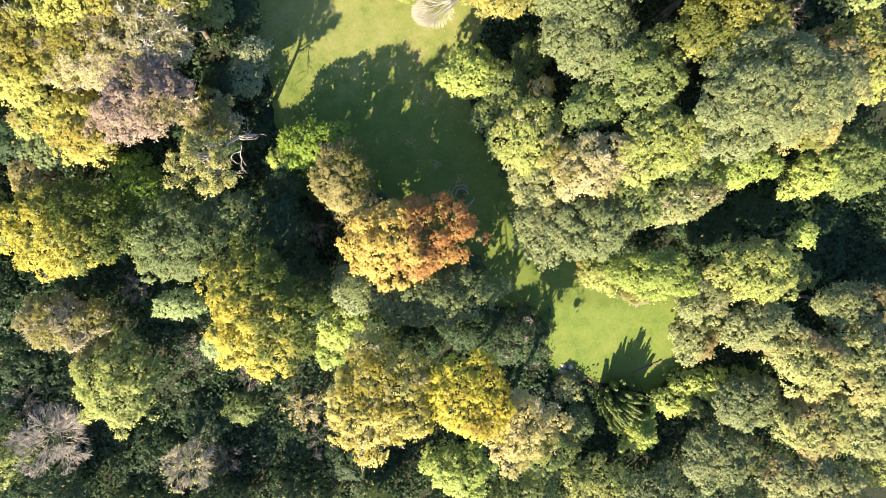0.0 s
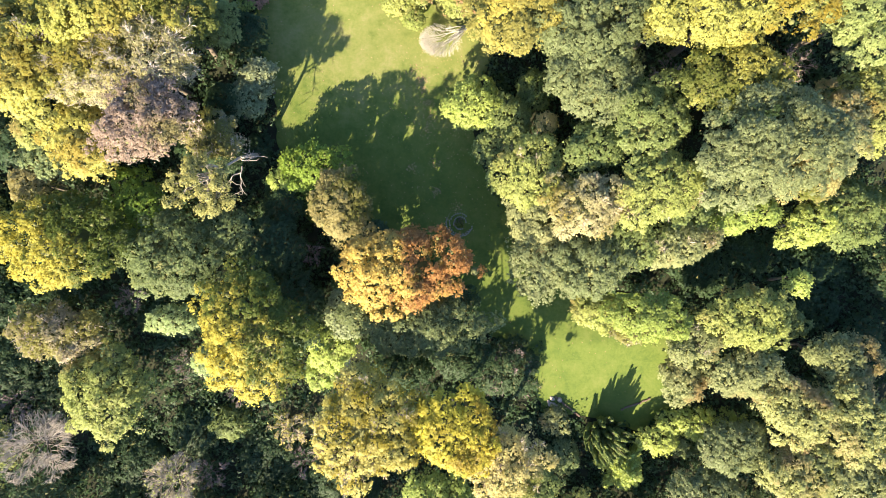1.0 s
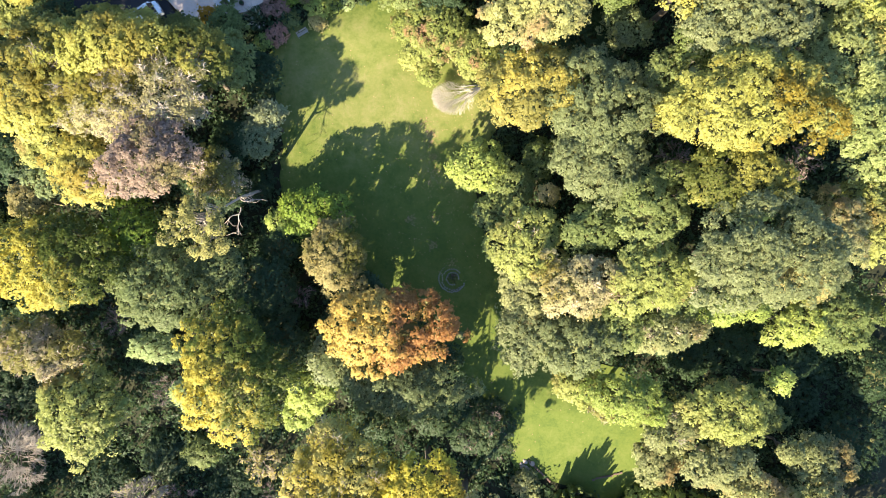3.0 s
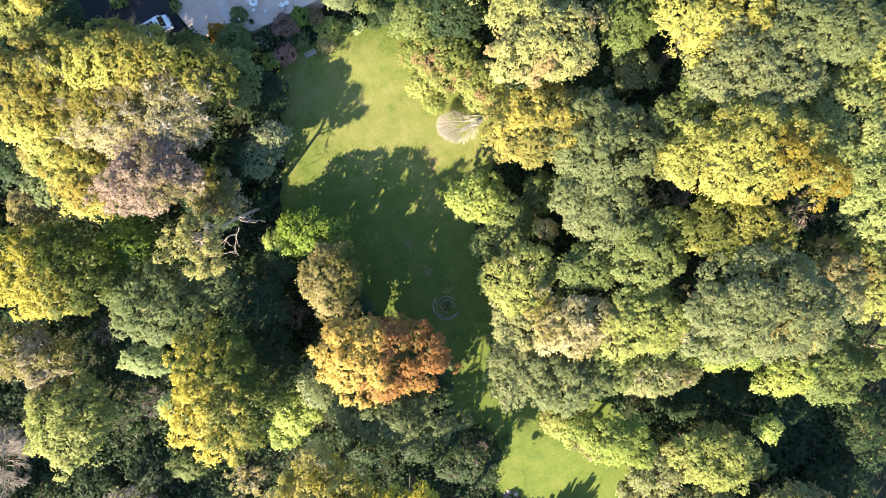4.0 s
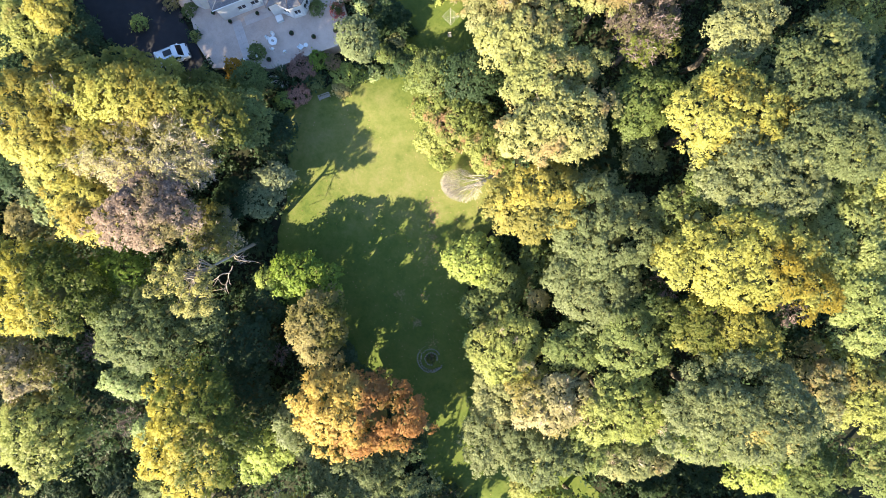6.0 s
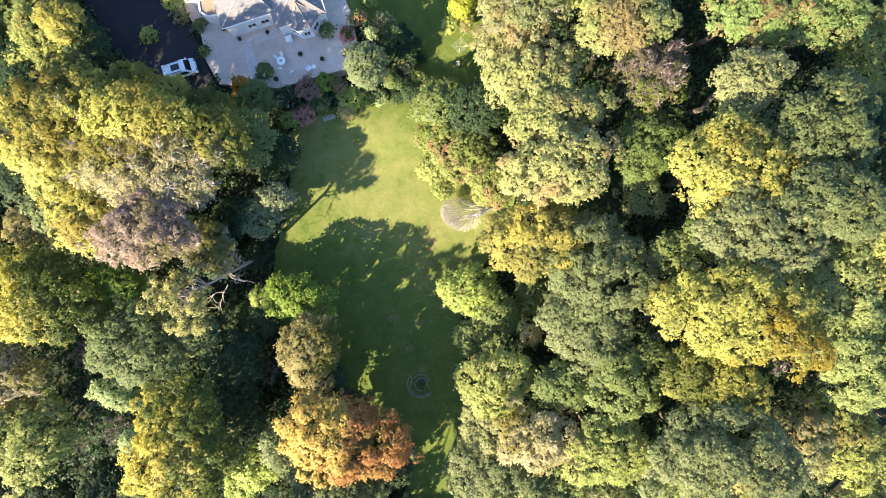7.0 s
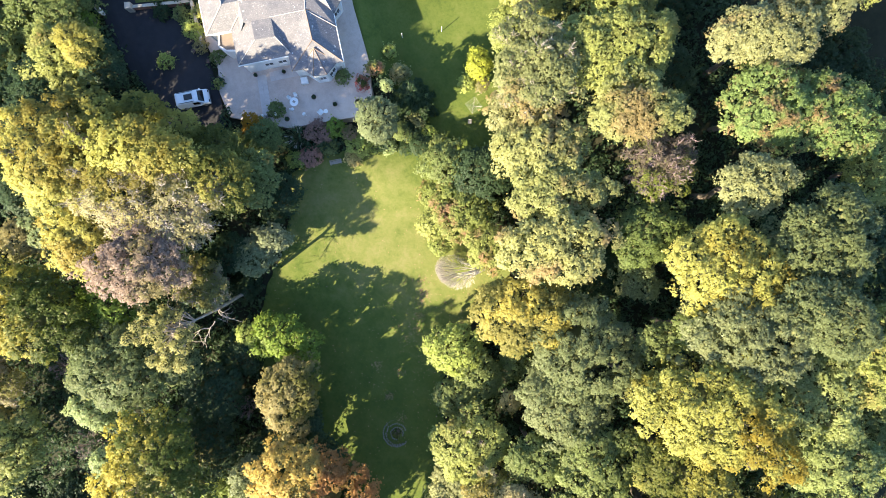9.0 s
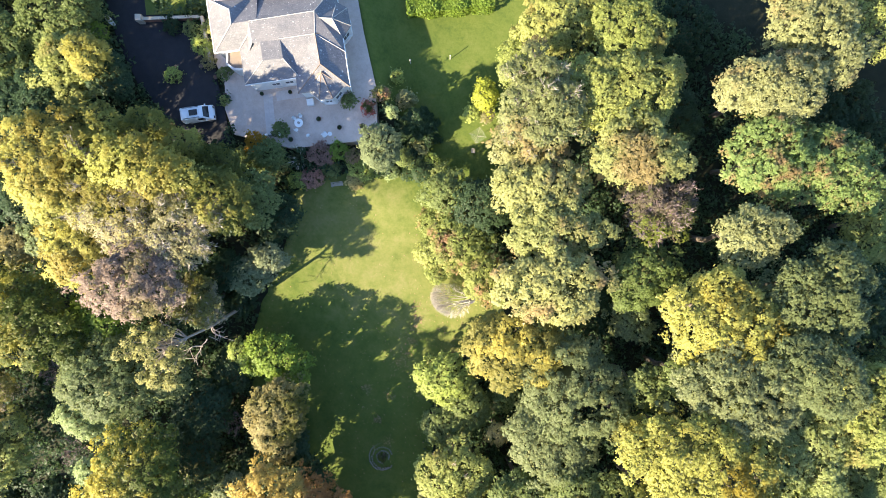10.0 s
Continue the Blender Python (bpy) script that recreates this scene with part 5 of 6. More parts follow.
for a, b, holes in zip(OUTLINE, OUTLINE[1:] + OUTLINE[:1], HOLES):
    wall_run(house, a, b, FLOOR_Z - 0.4, EAVE - 0.02, holes)
BAYS = [[(7.5, -1.95), (8.65, -3.1), (10.15, -3.18), (11.45, -1.95)], [(12.2, 4.0), (13.45, 5.2), (13.4, 7.1), (12.2, 7.95)]]
for bay in BAYS:
    for a, b in zip(bay, bay[1:]):
        d = math.dist(a, b)
        wall_run(house, a, b, FLOOR_Z - 0.4, EAVE - 0.3, [(0.32, d - 0.32, FLOOR_Z + 0.7, FLOOR_Z + 1.8)], 0.2)
for a, b in (((-2.05, 4.5), (-2.3, 3.0)), ((-2.3, 3.0), (-1.5, 2.2)), ((-1.5, 2.2), (0.0, 1.9)), ((0.0, 1.9), (0.3, 2.0))):
    wall_run(house, a, b, FLOOR_Z - 0.4, 6.55, (), 0.22)
porch = bmesh.new()
deck = porch.faces.new([porch.verts.new((x, y, 6.3)) for x, y in ((-2.1, 4.5), (-2.2, 3.1), (-1.45, 2.4), (0.0, 2.1), (0.4, 2.1), (0.4, 4.5))])
for v in bmesh.ops.extrude_face_region(porch, geom=[deck])["geom"]:
    if isinstance(v, bmesh.types.BMVert):
        v.co.z += 0.12
bmesh.ops.recalc_face_normals(porch, faces=porch.faces)
part("porch_roof", porch, LEAD, house, "flat brown felt roof of the porch")


def roof_block(eave, top, z_eave=EAVE, z_top=RIDGE, cap=CAP):
    """A hipped roof: its eave outline, and a point, a ridge of two points or a flat of four; eave corner i belongs to a top point."""
    bm = bmesh.new()
    low = [bm.verts.new((x, y, z_eave)) for x, y in eave]
    high = [bm.verts.new((x, y, z_top)) for x, y in top]
    near = [min(range(len(top)), key=lambda k: math.dist(top[k], e)) for e in eave]
    n = len(eave)
    for i in range(n):
        j = (i + 1) % n
        if near[i] == near[j]:
            bm.faces.new((low[i], low[j], high[near[i]]))
        else:
            bm.faces.new((low[i], low[j], high[near[j]], high[near[i]]))
    if len(top) > 2:
        bm.faces.new(high)
    skirt = [bm.verts.new((x, y, z_eave - 0.12)) for x, y in eave]
    for i in range(n):
        j = (i + 1) % n
        bm.faces.new((low[j], low[i], skirt[i], skirt[j]))
    bm.faces.new(skirt[::-1])
    bmesh.ops.recalc_face_normals(bm, faces=bm.faces)
    roof = part("roof", bm, SLATE, house, "grey slate roof spotted with white lichen")
    lines = [((*e, z_eave), (*top[k], z_top)) for e, k in zip(eave, near)]
    if len(top) == 2:
        lines.append(((*top[0], z_top), (*top[1], z_top)))
    for p, q in lines:
        mesh = stick_mesh("ridge_cap", np.array([p]), np.array([q]), np.array([0.055]), np.array([0.055]), 6)
        link("ridge_cap", mesh, cap, roof)




def wing_roof():
    """The wing whose front slope runs up to the main ridge, with a short slope back into the valley."""
    bm = bmesh.new()
    a, b, c, d, e, f, g, h = (bm.verts.new(p) for p in ((-3.1, 4.2, EAVE), (-0.1, 4.15, EAVE), (3.0, 6.5, RIDGE), (0.0, 6.5, RIDGE), (-3.1, 10.8, EAVE), (0.0, 8.2, RIDGE),
                                                        (3.1, 10.8, EAVE), (2.3, 4.0, EAVE - 0.1)))
    for face in ((a, b, c, d), (a, d, f, e), (e, f, g), (d, c, g, f), (b, h, c)):
        bm.faces.new(face)
    low = [bm.verts.new((v.co.x, v.co.y, EAVE - 0.12)) for v in (a, b, e)]
    bm.faces.new((b, a, low[0], low[1]))
    bm.faces.new((a, e, low[2], low[0]))
    bmesh.ops.recalc_face_normals(bm, faces=bm.faces)
    roof = part("roof", bm, SLATE, house, "grey slate roof spotted with white lichen")
    for p, q in (((-3.1, 4.2, EAVE), (0, 6.5, RIDGE)), ((-0.1, 4.15, EAVE), (3, 6.5, RIDGE)), ((0, 6.5, RIDGE), (0, 8.2, RIDGE)), ((-3.1, 10.8, EAVE), (0, 8.2, RIDGE))):
        link("ridge_cap", stick_mesh("ridge_cap", np.array([p]), np.array([q]), np.array([0.07]), np.array([0.07]), 6), CAP, roof)


wing_roof()


def main_roof():
    """The middle roof: a long front slope that ends on a level line, and a steep end to the east."""
    bm = bmesh.new()
    m1, m2, a, b, v, d, e, w, s = (bm.verts.new(p) for p in ((2.0, 6.5, RIDGE), (9.9, 6.55, RIDGE), (9.5, 4.05, 8.95), (2.0, 4.15, 8.84), (6.65, -0.15, 7.42), (12.55, 2.0, EAVE + 0.02),
                                                            (12.5, 10.0, EAVE + 0.02), (1.0, 10.0, EAVE), (1.2, 3.4, 8.1)))
    for face in ((m1, b, a, m2), (b, v, a), (m2, a, d), (m2, d, e), (m1, m2, e, w), (m1, w, s), (m1, s, b)):
        bm.faces.new(face)
    roof = part("roof", bm, SLATE, house, "grey slate roof spotted with white lichen")
    for p, q in (((2.0, 6.5, RIDGE), (9.9, 6.55, RIDGE)), ((9.9, 6.55, RIDGE), (9.5, 4.05, 8.95)), ((9.5, 4.05, 8.97), (12.55, 2.0, 7.54)), ((5.2, 4.1, 8.9), (9.5, 4.05, 8.97)),
                 ((9.9, 6.55, RIDGE), (12.5, 10.0, 7.54))):
        link("ridge_cap", stick_mesh("ridge_cap", np.array([p]), np.array([q]), np.array([0.05]), np.array([0.05]), 6), CAP, roof)


main_roof()
roof_block([(-3.1, 9.0), (12.5, 9.0), (12.5, 16.3), (-3.1, 16.3)], [(0.5, 12.6), (9.0, 12.6)])
roof_block([(-0.05, -0.2), (6.6, -0.25), (6.6, 5.9), (-0.05, 5.9)], [(2.9, 1.85), (5.3, 1.75), (5.3, 5.7), (2.9, 5.7)], z_top=8.85)
roof_block([(6.15, -2.2), (12.5, -2.3), (12.5, 4.05), (6.15, 4.05)], [(9.6, 0.4), (9.52, 4.04)], z_top=8.98, cap=RUST)
roof_block([(7.2, -0.9), (7.3, -1.95), (8.55, -3.25), (10.2, -3.35), (11.75, -2.1), (11.8, -0.9)], [(9.5, -0.5)], 7.25, 8.75, RUST)
roof_block([(10.2, 4.2), (12.5, 3.65), (13.7, 5.1), (13.6, 7.3), (12.4, 8.2), (10.2, 7.6)], [(11.8, 5.5), (10.3, 5.8)], 7.3, 9.05)


def gutter(a, b, z):
    mesh = stick_mesh("gutter", np.array([[*a, z]]), np.array([[*b, z]]), np.array([0.07]), np.array([0.07]), 6)
    link("gutter", mesh, FRAME, house)


for a, b in (((-3.15, 4.15), (-0.1, 4.12)), ((-0.05, -0.27), (6.6, -0.32)), ((12.56, -2.3), (12.56, 3.6)), ((-3.17, 4.2), (-3.17, 10.8))):
    gutter(a, b, EAVE - 0.05)


# ---- terrace and drive ----
def local(x, y, z=0.0, turn=0.0):
    return house.matrix_basis @ pose(x, y, z, 0, 0, turn)


def van():
    ob = root("car", -41.1, 34.35, float(land(-41.1, 34.35)) + 0.04, 40.5, label="small white van with a dark roof hatch on the drive", category="van")
    paint = plain("white_car_paint", (0.8, 0.81, 0.82), (0.74, 0.75, 0.77), 0.25, 2.0, bump=0)
    bm = bmesh.new()
    side = [(-1.98, 0.35), (-2.0, 1.0), (-1.9, 1.7), (-1.7, 1.82), (0.55, 1.82), (0.9, 1.72), (1.5, 1.12), (1.88, 0.98), (2.0, 0.75), (2.0, 0.35)]
    rows = []
    for yy, pull in ((-0.9, 0.0), (-0.8, 0.0), (0.8, 0.0), (0.9, 0.0)):
        rows.append([])
        for x, z in side:
            inset = 0.16 * max(0, (z - 0.9)) if abs(yy) > 0.85 else 0.17 * max(0, (z - 0.9))
            rows[-1].append(bm.verts.new((x * (0.985 if abs(yy) > 0.85 else 1), yy - math.copysign(inset, yy), z - (0.03 if abs(yy) > 0.85 and z > 1.5 else 0))))
    for a, b in zip(rows, rows[1:]):
        for i in range(len(side)):
            j = (i + 1) % len(side)
            bm.faces.new((a[i], a[j], b[j], b[i]))
    bm.faces.new(rows[0][::-1])
    bm.faces.new(rows[-1])
    bmesh.ops.recalc_face_normals(bm, faces=bm.faces)
    bmesh.ops.bevel(bm, geom=[e for e in bm.edges if e.calc_face_angle(0) > 0.5], offset=0.05, segments=2, affect="EDGES")
    body = part("body", bm, paint, ob)
    glass = glass_material("car_glass", (0.02, 0.022, 0.026))

    def panel(name, corners, label):
        pm = bmesh.new()
        pm.faces.new([pm.verts.new(c) for c in corners])
        bmesh.ops.solidify(pm, geom=pm.faces[:], thickness=0.02)
        return part(name, pm, glass, ob, label)

    panel("windscreen", [(0.93, -0.62, 1.72), (0.93, 0.62, 1.72), (1.46, 0.74, 1.18), (1.46, -0.74, 1.18)], "dark windscreen")
    panel("rear_window", [(-1.985, -0.6, 1.15), (-1.985, 0.6, 1.15), (-1.925, 0.55, 1.6), (-1.925, -0.55, 1.6)], "dark rear window")
    for s in (-1, 1):
        panel("side_window", [(0.1, s * 0.885, 1.12), (1.2, s * 0.885, 1.12), (0.75, s * 0.8, 1.56), (0.1, s * 0.8, 1.56)], "dark side window of the cab")
        part("mirror", boxed((1.0, s * 0.9 - 0.0 if s > 0 else -1.08, 1.08), (1.14, s * 1.08 if s > 0 else -0.9, 1.24), 0.03), paint, ob)
        part("headlight", boxed((1.88, s * 0.62 - 0.16, 0.72), (2.015, s * 0.62 + 0.16, 0.9), 0.03), GLASS, ob, "clear headlight")
        part("roof_rail", boxed((-1.55, s * 0.66 - 0.02, 1.8), (0.45, s * 0.66 + 0.02, 1.9), 0.01), BLACK, ob, "dark roof rail")
        for x in (-1.2, 1.25):
            wheel = part("tyre", lathe([(0.2, -0.1), (0.31, -0.1), (0.33, -0.06), (0.33, 0.06), (0.31, 0.1), (0.2, 0.1)]), BLACK, ob, "black tyre",
                         pose(x, s * 0.82, 0.32, 90, 0, 0))
            part("rim", lathe([(0.05, -0.105), (0.2, -0.1), (0.2, 0.1), (0.05, 0.105)], 16), CAP, wheel, "grey wheel rim")
    part("roof_hatch", boxed((-0.75, -0.36, 1.815), (0.3, 0.36, 1.88), 0.03), BLACK, ob, "dark roof hatch")
    part("bumper", boxed((1.93, -0.8, 0.34), (2.06, 0.8, 0.55), 0.04), BLACK, ob, "dark front bumper")


van()


def garden_table():
    ob = root("garden_table", -29.75, 40.2, FLOOR_Z, label="round white garden table on the terrace", category="table")
    part("tabletop", lathe([(0.0, 0.7), (0.52, 0.7), (0.55, 0.715), (0.55, 0.74), (0.52, 0.75), (0.0, 0.75)], 28), WHITE, ob, m=None)
    part("tray", boxed((-0.18, -0.14, 0.75), (0.18, 0.14, 0.775), 0.01), WOOD, ob, "grey tray")
    part("pedestal", lathe([(0.26, 0.0), (0.24, 0.04), (0.06, 0.1), (0.05, 0.62), (0.16, 0.7)], 14), WHITE, ob)


def garden_chair(x, y, turn, z=FLOOR_Z):
    ob = root("garden_chair", x, y, z, turn, label="white metal garden chair with a rounded back", category="chair", group="chairs round the table")
    part("seat", lathe([(0.0, 0.42), (0.2, 0.42), (0.22, 0.44), (0.2, 0.455), (0.0, 0.46)], 18), WHITE, ob)
    bm = bmesh.new()
    pts = [(0.22 * math.cos(a), 0.22 * math.sin(a)) for a in np.linspace(-1.2, 1.2, 9)]
    for (ax, ay), (bx, by) in zip(pts, pts[1:]):
        vs = [bm.verts.new(c) for c in ((ax, ay, 0.5), (bx, by, 0.5), (bx * 1.12, by * 1.12, 0.86), (ax * 1.12, ay * 1.12, 0.86))]
        bm.faces.new(vs)
    bmesh.ops.remove_doubles(bm, verts=bm.verts, dist=1e-4)
    bmesh.ops.solidify(bm, geom=bm.faces[:], thickness=0.025)
    part("backrest", bm, WHITE, ob)
    for sx in (-1, 1):
        for sy in (-1, 1):
            link("leg", stick_mesh("leg", np.array([[sx * 0.19, sy * 0.19, 0]]), np.array([[sx * 0.14, sy * 0.14, 0.43]]), np.array([0.018]), np.array([0.018]), 6), WHITE, ob)
    return ob


garden_table()
first = garden_chair(-30.6, 40.4, 190)
for x, y, turn in ((-30.1, 41.05, 130), (-29.6, 39.3, 270), (-28.0, 39.5, 320)):
    copy_thing(first, pose(x, y, FLOOR_Z, 0, 0, turn))


def side_table(x, y, r, label):
    ob = root("side_table", x, y, FLOOR_Z, label=label, category="table")
    part("tabletop", lathe([(0.0, 0.42), (r, 0.42), (r * 1.03, 0.44), (r, 0.46), (0.0, 0.46)], 20), WHITE, ob)
    part("pedestal", lathe([(r * 0.6, 0.0), (0.05, 0.06), (0.05, 0.42)], 12), WHITE, ob)


side_table(-25.75, 41.15, 0.27, "small white round side table on the terrace")


def lounger():
    ob = root("garden_lounger", -26.3, 40.75, FLOOR_Z, 75, label="white garden armchair on the terrace", category="chair")
    ob.scale = (0.72, 0.72, 0.72)
    part("seat", boxed((-0.35, -0.4, 0.3), (0.45, 0.4, 0.42), 0.05), WHITE, ob)
    part("backrest", boxed((-0.5, -0.42, 0.38), (-0.36, 0.42, 0.9), 0.05), WHITE, ob)
    for s in (-1, 1):
        part("armrest", boxed((-0.4, s * 0.42 - 0.05, 0.42), (0.4, s * 0.42 + 0.05, 0.6), 0.03), WHITE, ob)
    for sx in (-0.3, 0.38):
        for sy in (-0.34, 0.34):
            part("leg", boxed((sx - 0.03, sy - 0.03, 0), (sx + 0.03, sy + 0.03, 0.31)), WHITE, ob)


lounger()


def storage_box():
    m = local(6.88, -2.55)
    ob = root("storage_box", m.translation.x, m.translation.y, FLOOR_Z, 40.8, label="white garden storage box beside the bay window", category="box")
    part("body", boxed((-0.4, -0.38, 0.0), (0.4, 0.38, 0.5), 0.015), WHITE, ob)
    part("lid", boxed((-0.43, -0.41, 0.503), (0.43, 0.41, 0.56), 0.02), WHITE, ob)


storage_box()


def planter(x, y, r, z, plant, label, h=0.35):
    rng = fresh()
    ob = root("planter", x, y, z, label=label, category="planter")
    part("pot", lathe([(r * 0.7, 0.0), (r * 0.95, h * 0.8), (r * 1.05, h * 0.85), (r * 1.05, h), (r * 0.85, h), (r * 0.82, h - 0.06)], 18), CLAY, ob, "dark clay pot")
    if plant:
        k = 160
        d = unit(rng.normal(size=(k, 3)) + np.array([0, 0, 0.6]))
        mesh = leaf_mesh("plant", rng, d * r * 1.1 * rng.uniform(0.4, 1, (k, 1)) + np.array([0, 0, h]), d, rng.uniform(0.08, 0.16, k))
        tagged(link("plant", mesh, LEAF[plant], ob), kind="stuff")


planter(-28.0, 42.0, 0.3, FLOOR_Z, "dark", "dark clay pot with a low plant on the terrace")
planter(-25.2, 42.5, 0.28, FLOOR_Z, "dark", "dark clay pot with a low plant on the terrace")
planter(-29.6, 37.9, 0.3, FLOOR_Z, "dark", "dark clay pot below the terrace shrubs")
planter(-22.8, 44.2, 0.35, FLOOR_Z, "purple", "dark pot with a purple plant on the terrace")
for x, y in ((0.9, -0.55), (4.5, -0.85), (-0.7, 1.3), (-2.6, 3.9), (6.2, -0.9)):
    m = local(x, y)
    planter(m.translation.x, m.translation.y, 0.24, FLOOR_Z, "dark", "small dark clay pot against the house wall")
for x, y in ((-44.4, 39.7), (-42.1, 39.5), (-39.8, 38.2)):
    planter(x, y, 0.28, float(land(x, y)) + 0.04, None, "empty round pot at the drive's edge", 0.25)



def bench():
    z = float(land(-22.1, 36.2)) + 0.03
    ob = root("garden_bench", -22.1, 36.2, z, 40, label="weathered grey wooden bench at the head of the lawn", category="bench")
    for i in range(4):
        part("seat_slat", boxed((-0.75, -0.2 + i * 0.11, 0.42), (0.75, -0.11 + i * 0.11, 0.45), 0.005), WOOD, ob)
    for i in range(3):
        part("back_slat", boxed((-0.75, 0.25, 0.55 + i * 0.13), (0.75, 0.28, 0.64 + i * 0.13), 0.005), WOOD, ob)
    for s in (-0.72, 0.72):
        part("armrest", boxed((s - 0.035, -0.24, 0.62), (s + 0.035, 0.25, 0.66), 0.01), WOOD, ob)
        for y in (-0.2, 0.26):
            part("leg", boxed((s - 0.03, y - 0.03, 0), (s + 0.03, y + 0.03, 0.95 if y > 0 else 0.62)), WOOD, ob)


def stone_spiral():
    rng = fresh()
    x, y = 2.6, 7.5
    z = float(land(x, y)) + 0.03
    ob = root("stone_spiral", x, y, z, label="spiral of small pale stones laid on the grass", category="stone ring")
    stone = plain("pale_stone", (0.28, 0.26, 0.22), (0.15, 0.14, 0.115), 0.9, 6.0)
    shapes = []
    for _ in range(4):
        bm = bmesh.new()
        bmesh.ops.create_icosphere(bm, subdivisions=1, radius=0.12)
        for v in bm.verts:
            v.co = Vector((v.co.x * 1.4, v.co.y, v.co.z * 0.7)) * rng.uniform(0.8, 1.2)
        mesh = bpy.data.meshes.new("stone")
        bm.to_mesh(mesh)
        bm.free()
        mesh.materials.append(stone)
        shapes.append(mesh)
    for start, stop, r0, r1 in ((0.2, 5.4, 0.85, 0.8), (0.9, 5.9, 1.3, 1.62), (2.2, 6.2, 1.95, 1.75)):
        for a in np.arange(start, stop, 0.3 / r0):
            r = r0 + (r1 - r0) * (a - start) / (stop - start) + rng.normal(0, 0.03)
            s = new("stone", shapes[rng.integers(4)])
            s.parent = ob
            s.matrix_basis = pose(r * math.cos(a), r * math.sin(a), 0.04, 0, 0, math.degrees(a) + 90 + rng.normal(0, 12))
    broadleaf(x, y, z + 0.55, 0.55, 0.55, "purple", "low purple plant inside a ring of stones", size=0.3, leaf=0.2, name="shrub", category="shrub")


def post(x, y):
    ob = root("garden_post", x, y, float(land(x, y)) + 0.03, label="slim pale post standing on the small lawn", category="post")
    link("pole", stick_mesh("pole", np.array([[0, 0, 0]]), np.array([[0, 0, 1.35]]), np.array([0.05]), np.array([0.045]), 8), FRAME, ob)
    part("cap", lathe([(0.05, 1.35), (0.07, 1.37), (0.07, 1.4), (0.02, 1.43)], 10), FRAME, ob)


def dryer():
    """A rotary clothes dryer."""
    x, y = -9.9, 51.5
    ob = root("rotary_dryer", x, y, float(land(x, y)) + 0.03, 20, label="open rotary clothes dryer with pale metal arms on the small lawn", category="clothes dryer")
    link("pole", stick_mesh("pole", np.array([[0, 0, 0]]), np.array([[0, 0, 1.8]]), np.array([0.035]), np.array([0.03]), 8), CAP, ob)
    for i in range(4):
        a = i * math.pi / 2
        link("arm", stick_mesh("arm", np.array([[0, 0, 1.5]]), np.array([[1.15 * math.cos(a), 1.15 * math.sin(a), 1.95]]), np.array([0.022]), np.array([0.018]), 6), CAP, ob)
    for r in (0.5, 0.8, 1.08):
        p = np.array([[r * math.cos(i * math.pi / 2), r * math.sin(i * math.pi / 2), 1.5 + 0.39 * r] for i in range(4)])
        tagged(link("line", stick_mesh("line", p, np.roll(p, -1, 0), np.full(4, 0.008), np.full(4, 0.008)), FRAME, ob))


def hedge():
    rng = fresh()
    a, b = np.array([-26.8, 60.8]), np.array([-17.8, 67.8])
    ob = root("hedge", *((a + b) / 2), float(land(*((a + b) / 2))), math.degrees(math.atan2(*(b - a)[::-1])), label="clipped bright green hedge behind the small lawn", category="hedge")
    half, w, h, n = np.linalg.norm(b - a) / 2, 1.3, 2.2, 9000
    p = rng.uniform(-1, 1, (n, 3))
    axis = rng.choice([1, 2], n, p=[0.35, 0.65])
    p[np.arange(n), axis] = np.sign(p[np.arange(n), axis])
    nrm = np.zeros((n, 3))
    nrm[np.arange(n), axis] = p[np.arange(n), axis]
    p[:, 2] = np.abs(p[:, 2])
    bulge = 1 + 0.12 * np.sin(p[:, :1] * half * 1.7) + rng.normal(0, 0.05, (n, 1))
    link("leafage", leaf_mesh("leafage", rng, p * np.array([half, w, h]) * np.concatenate([np.ones((n, 1)), bulge, bulge], 1), nrm + rng.normal(0, 0.4, (n, 3)), rng.uniform(0.2, 0.4, n)),
         LEAF["bright"], ob)
    link("stem", stick_mesh("stem", np.stack([np.linspace(-half, half, 9), np.zeros(9), np.zeros(9)], 1), np.stack([np.linspace(-half, half, 9), np.zeros(9), np.full(9, 1.8)], 1),
                            np.full(9, 0.08), np.full(9, 0.03), 5), BARK, ob)


def low_wall(a, b, h, thick, material, label, name="garden_wall", coping=True):
    z = min(float(land(*a)), float(land(*b)))
    ob = root(name, *a, z, math.degrees(math.atan2(b[1] - a[1], b[0] - a[0])), label=label, category="wall")
    length = math.dist(a, b)
    part("base", boxed((0, -thick / 2, -0.2), (length, thick / 2, h - 0.08), 0.01), material, ob)
    if coping:
        k = max(1, int(length / 0.6))
        for i in range(k):
            part("coping", boxed((length * i / k + 0.005, -thick / 2 - 0.04, h - 0.077), (length * (i + 1) / k - 0.005, thick / 2 + 0.04, h), 0.012), STONE, ob)


def phormium(x, y):
    rng = fresh()
    z = float(land(x, y))
    ob = root("phormium", x, y, z, label="spiky dark plant with pale upright leaf blades", category="plant")
    for name, k, mat, lean in (("dark_blades", 60, LEAF["silver"], 0.9), ("pale_blades", 26, TWIG["white"], 0.95)):
        a, t = rng.uniform(0, 6.28, k), rng.uniform(0.25, lean, k)
        tip = np.stack([np.cos(a) * np.sin(t), np.sin(a) * np.sin(t), np.cos(t)], 1) * rng.uniform(1.9, 2.7, (k, 1))
        low = tip * (0.15 if name == "dark_blades" else 0.7)
        tagged(link(name, stick_mesh(name, low, tip, np.full(k, 0.05), np.full(k, 0.015)), mat, ob), kind="stuff")


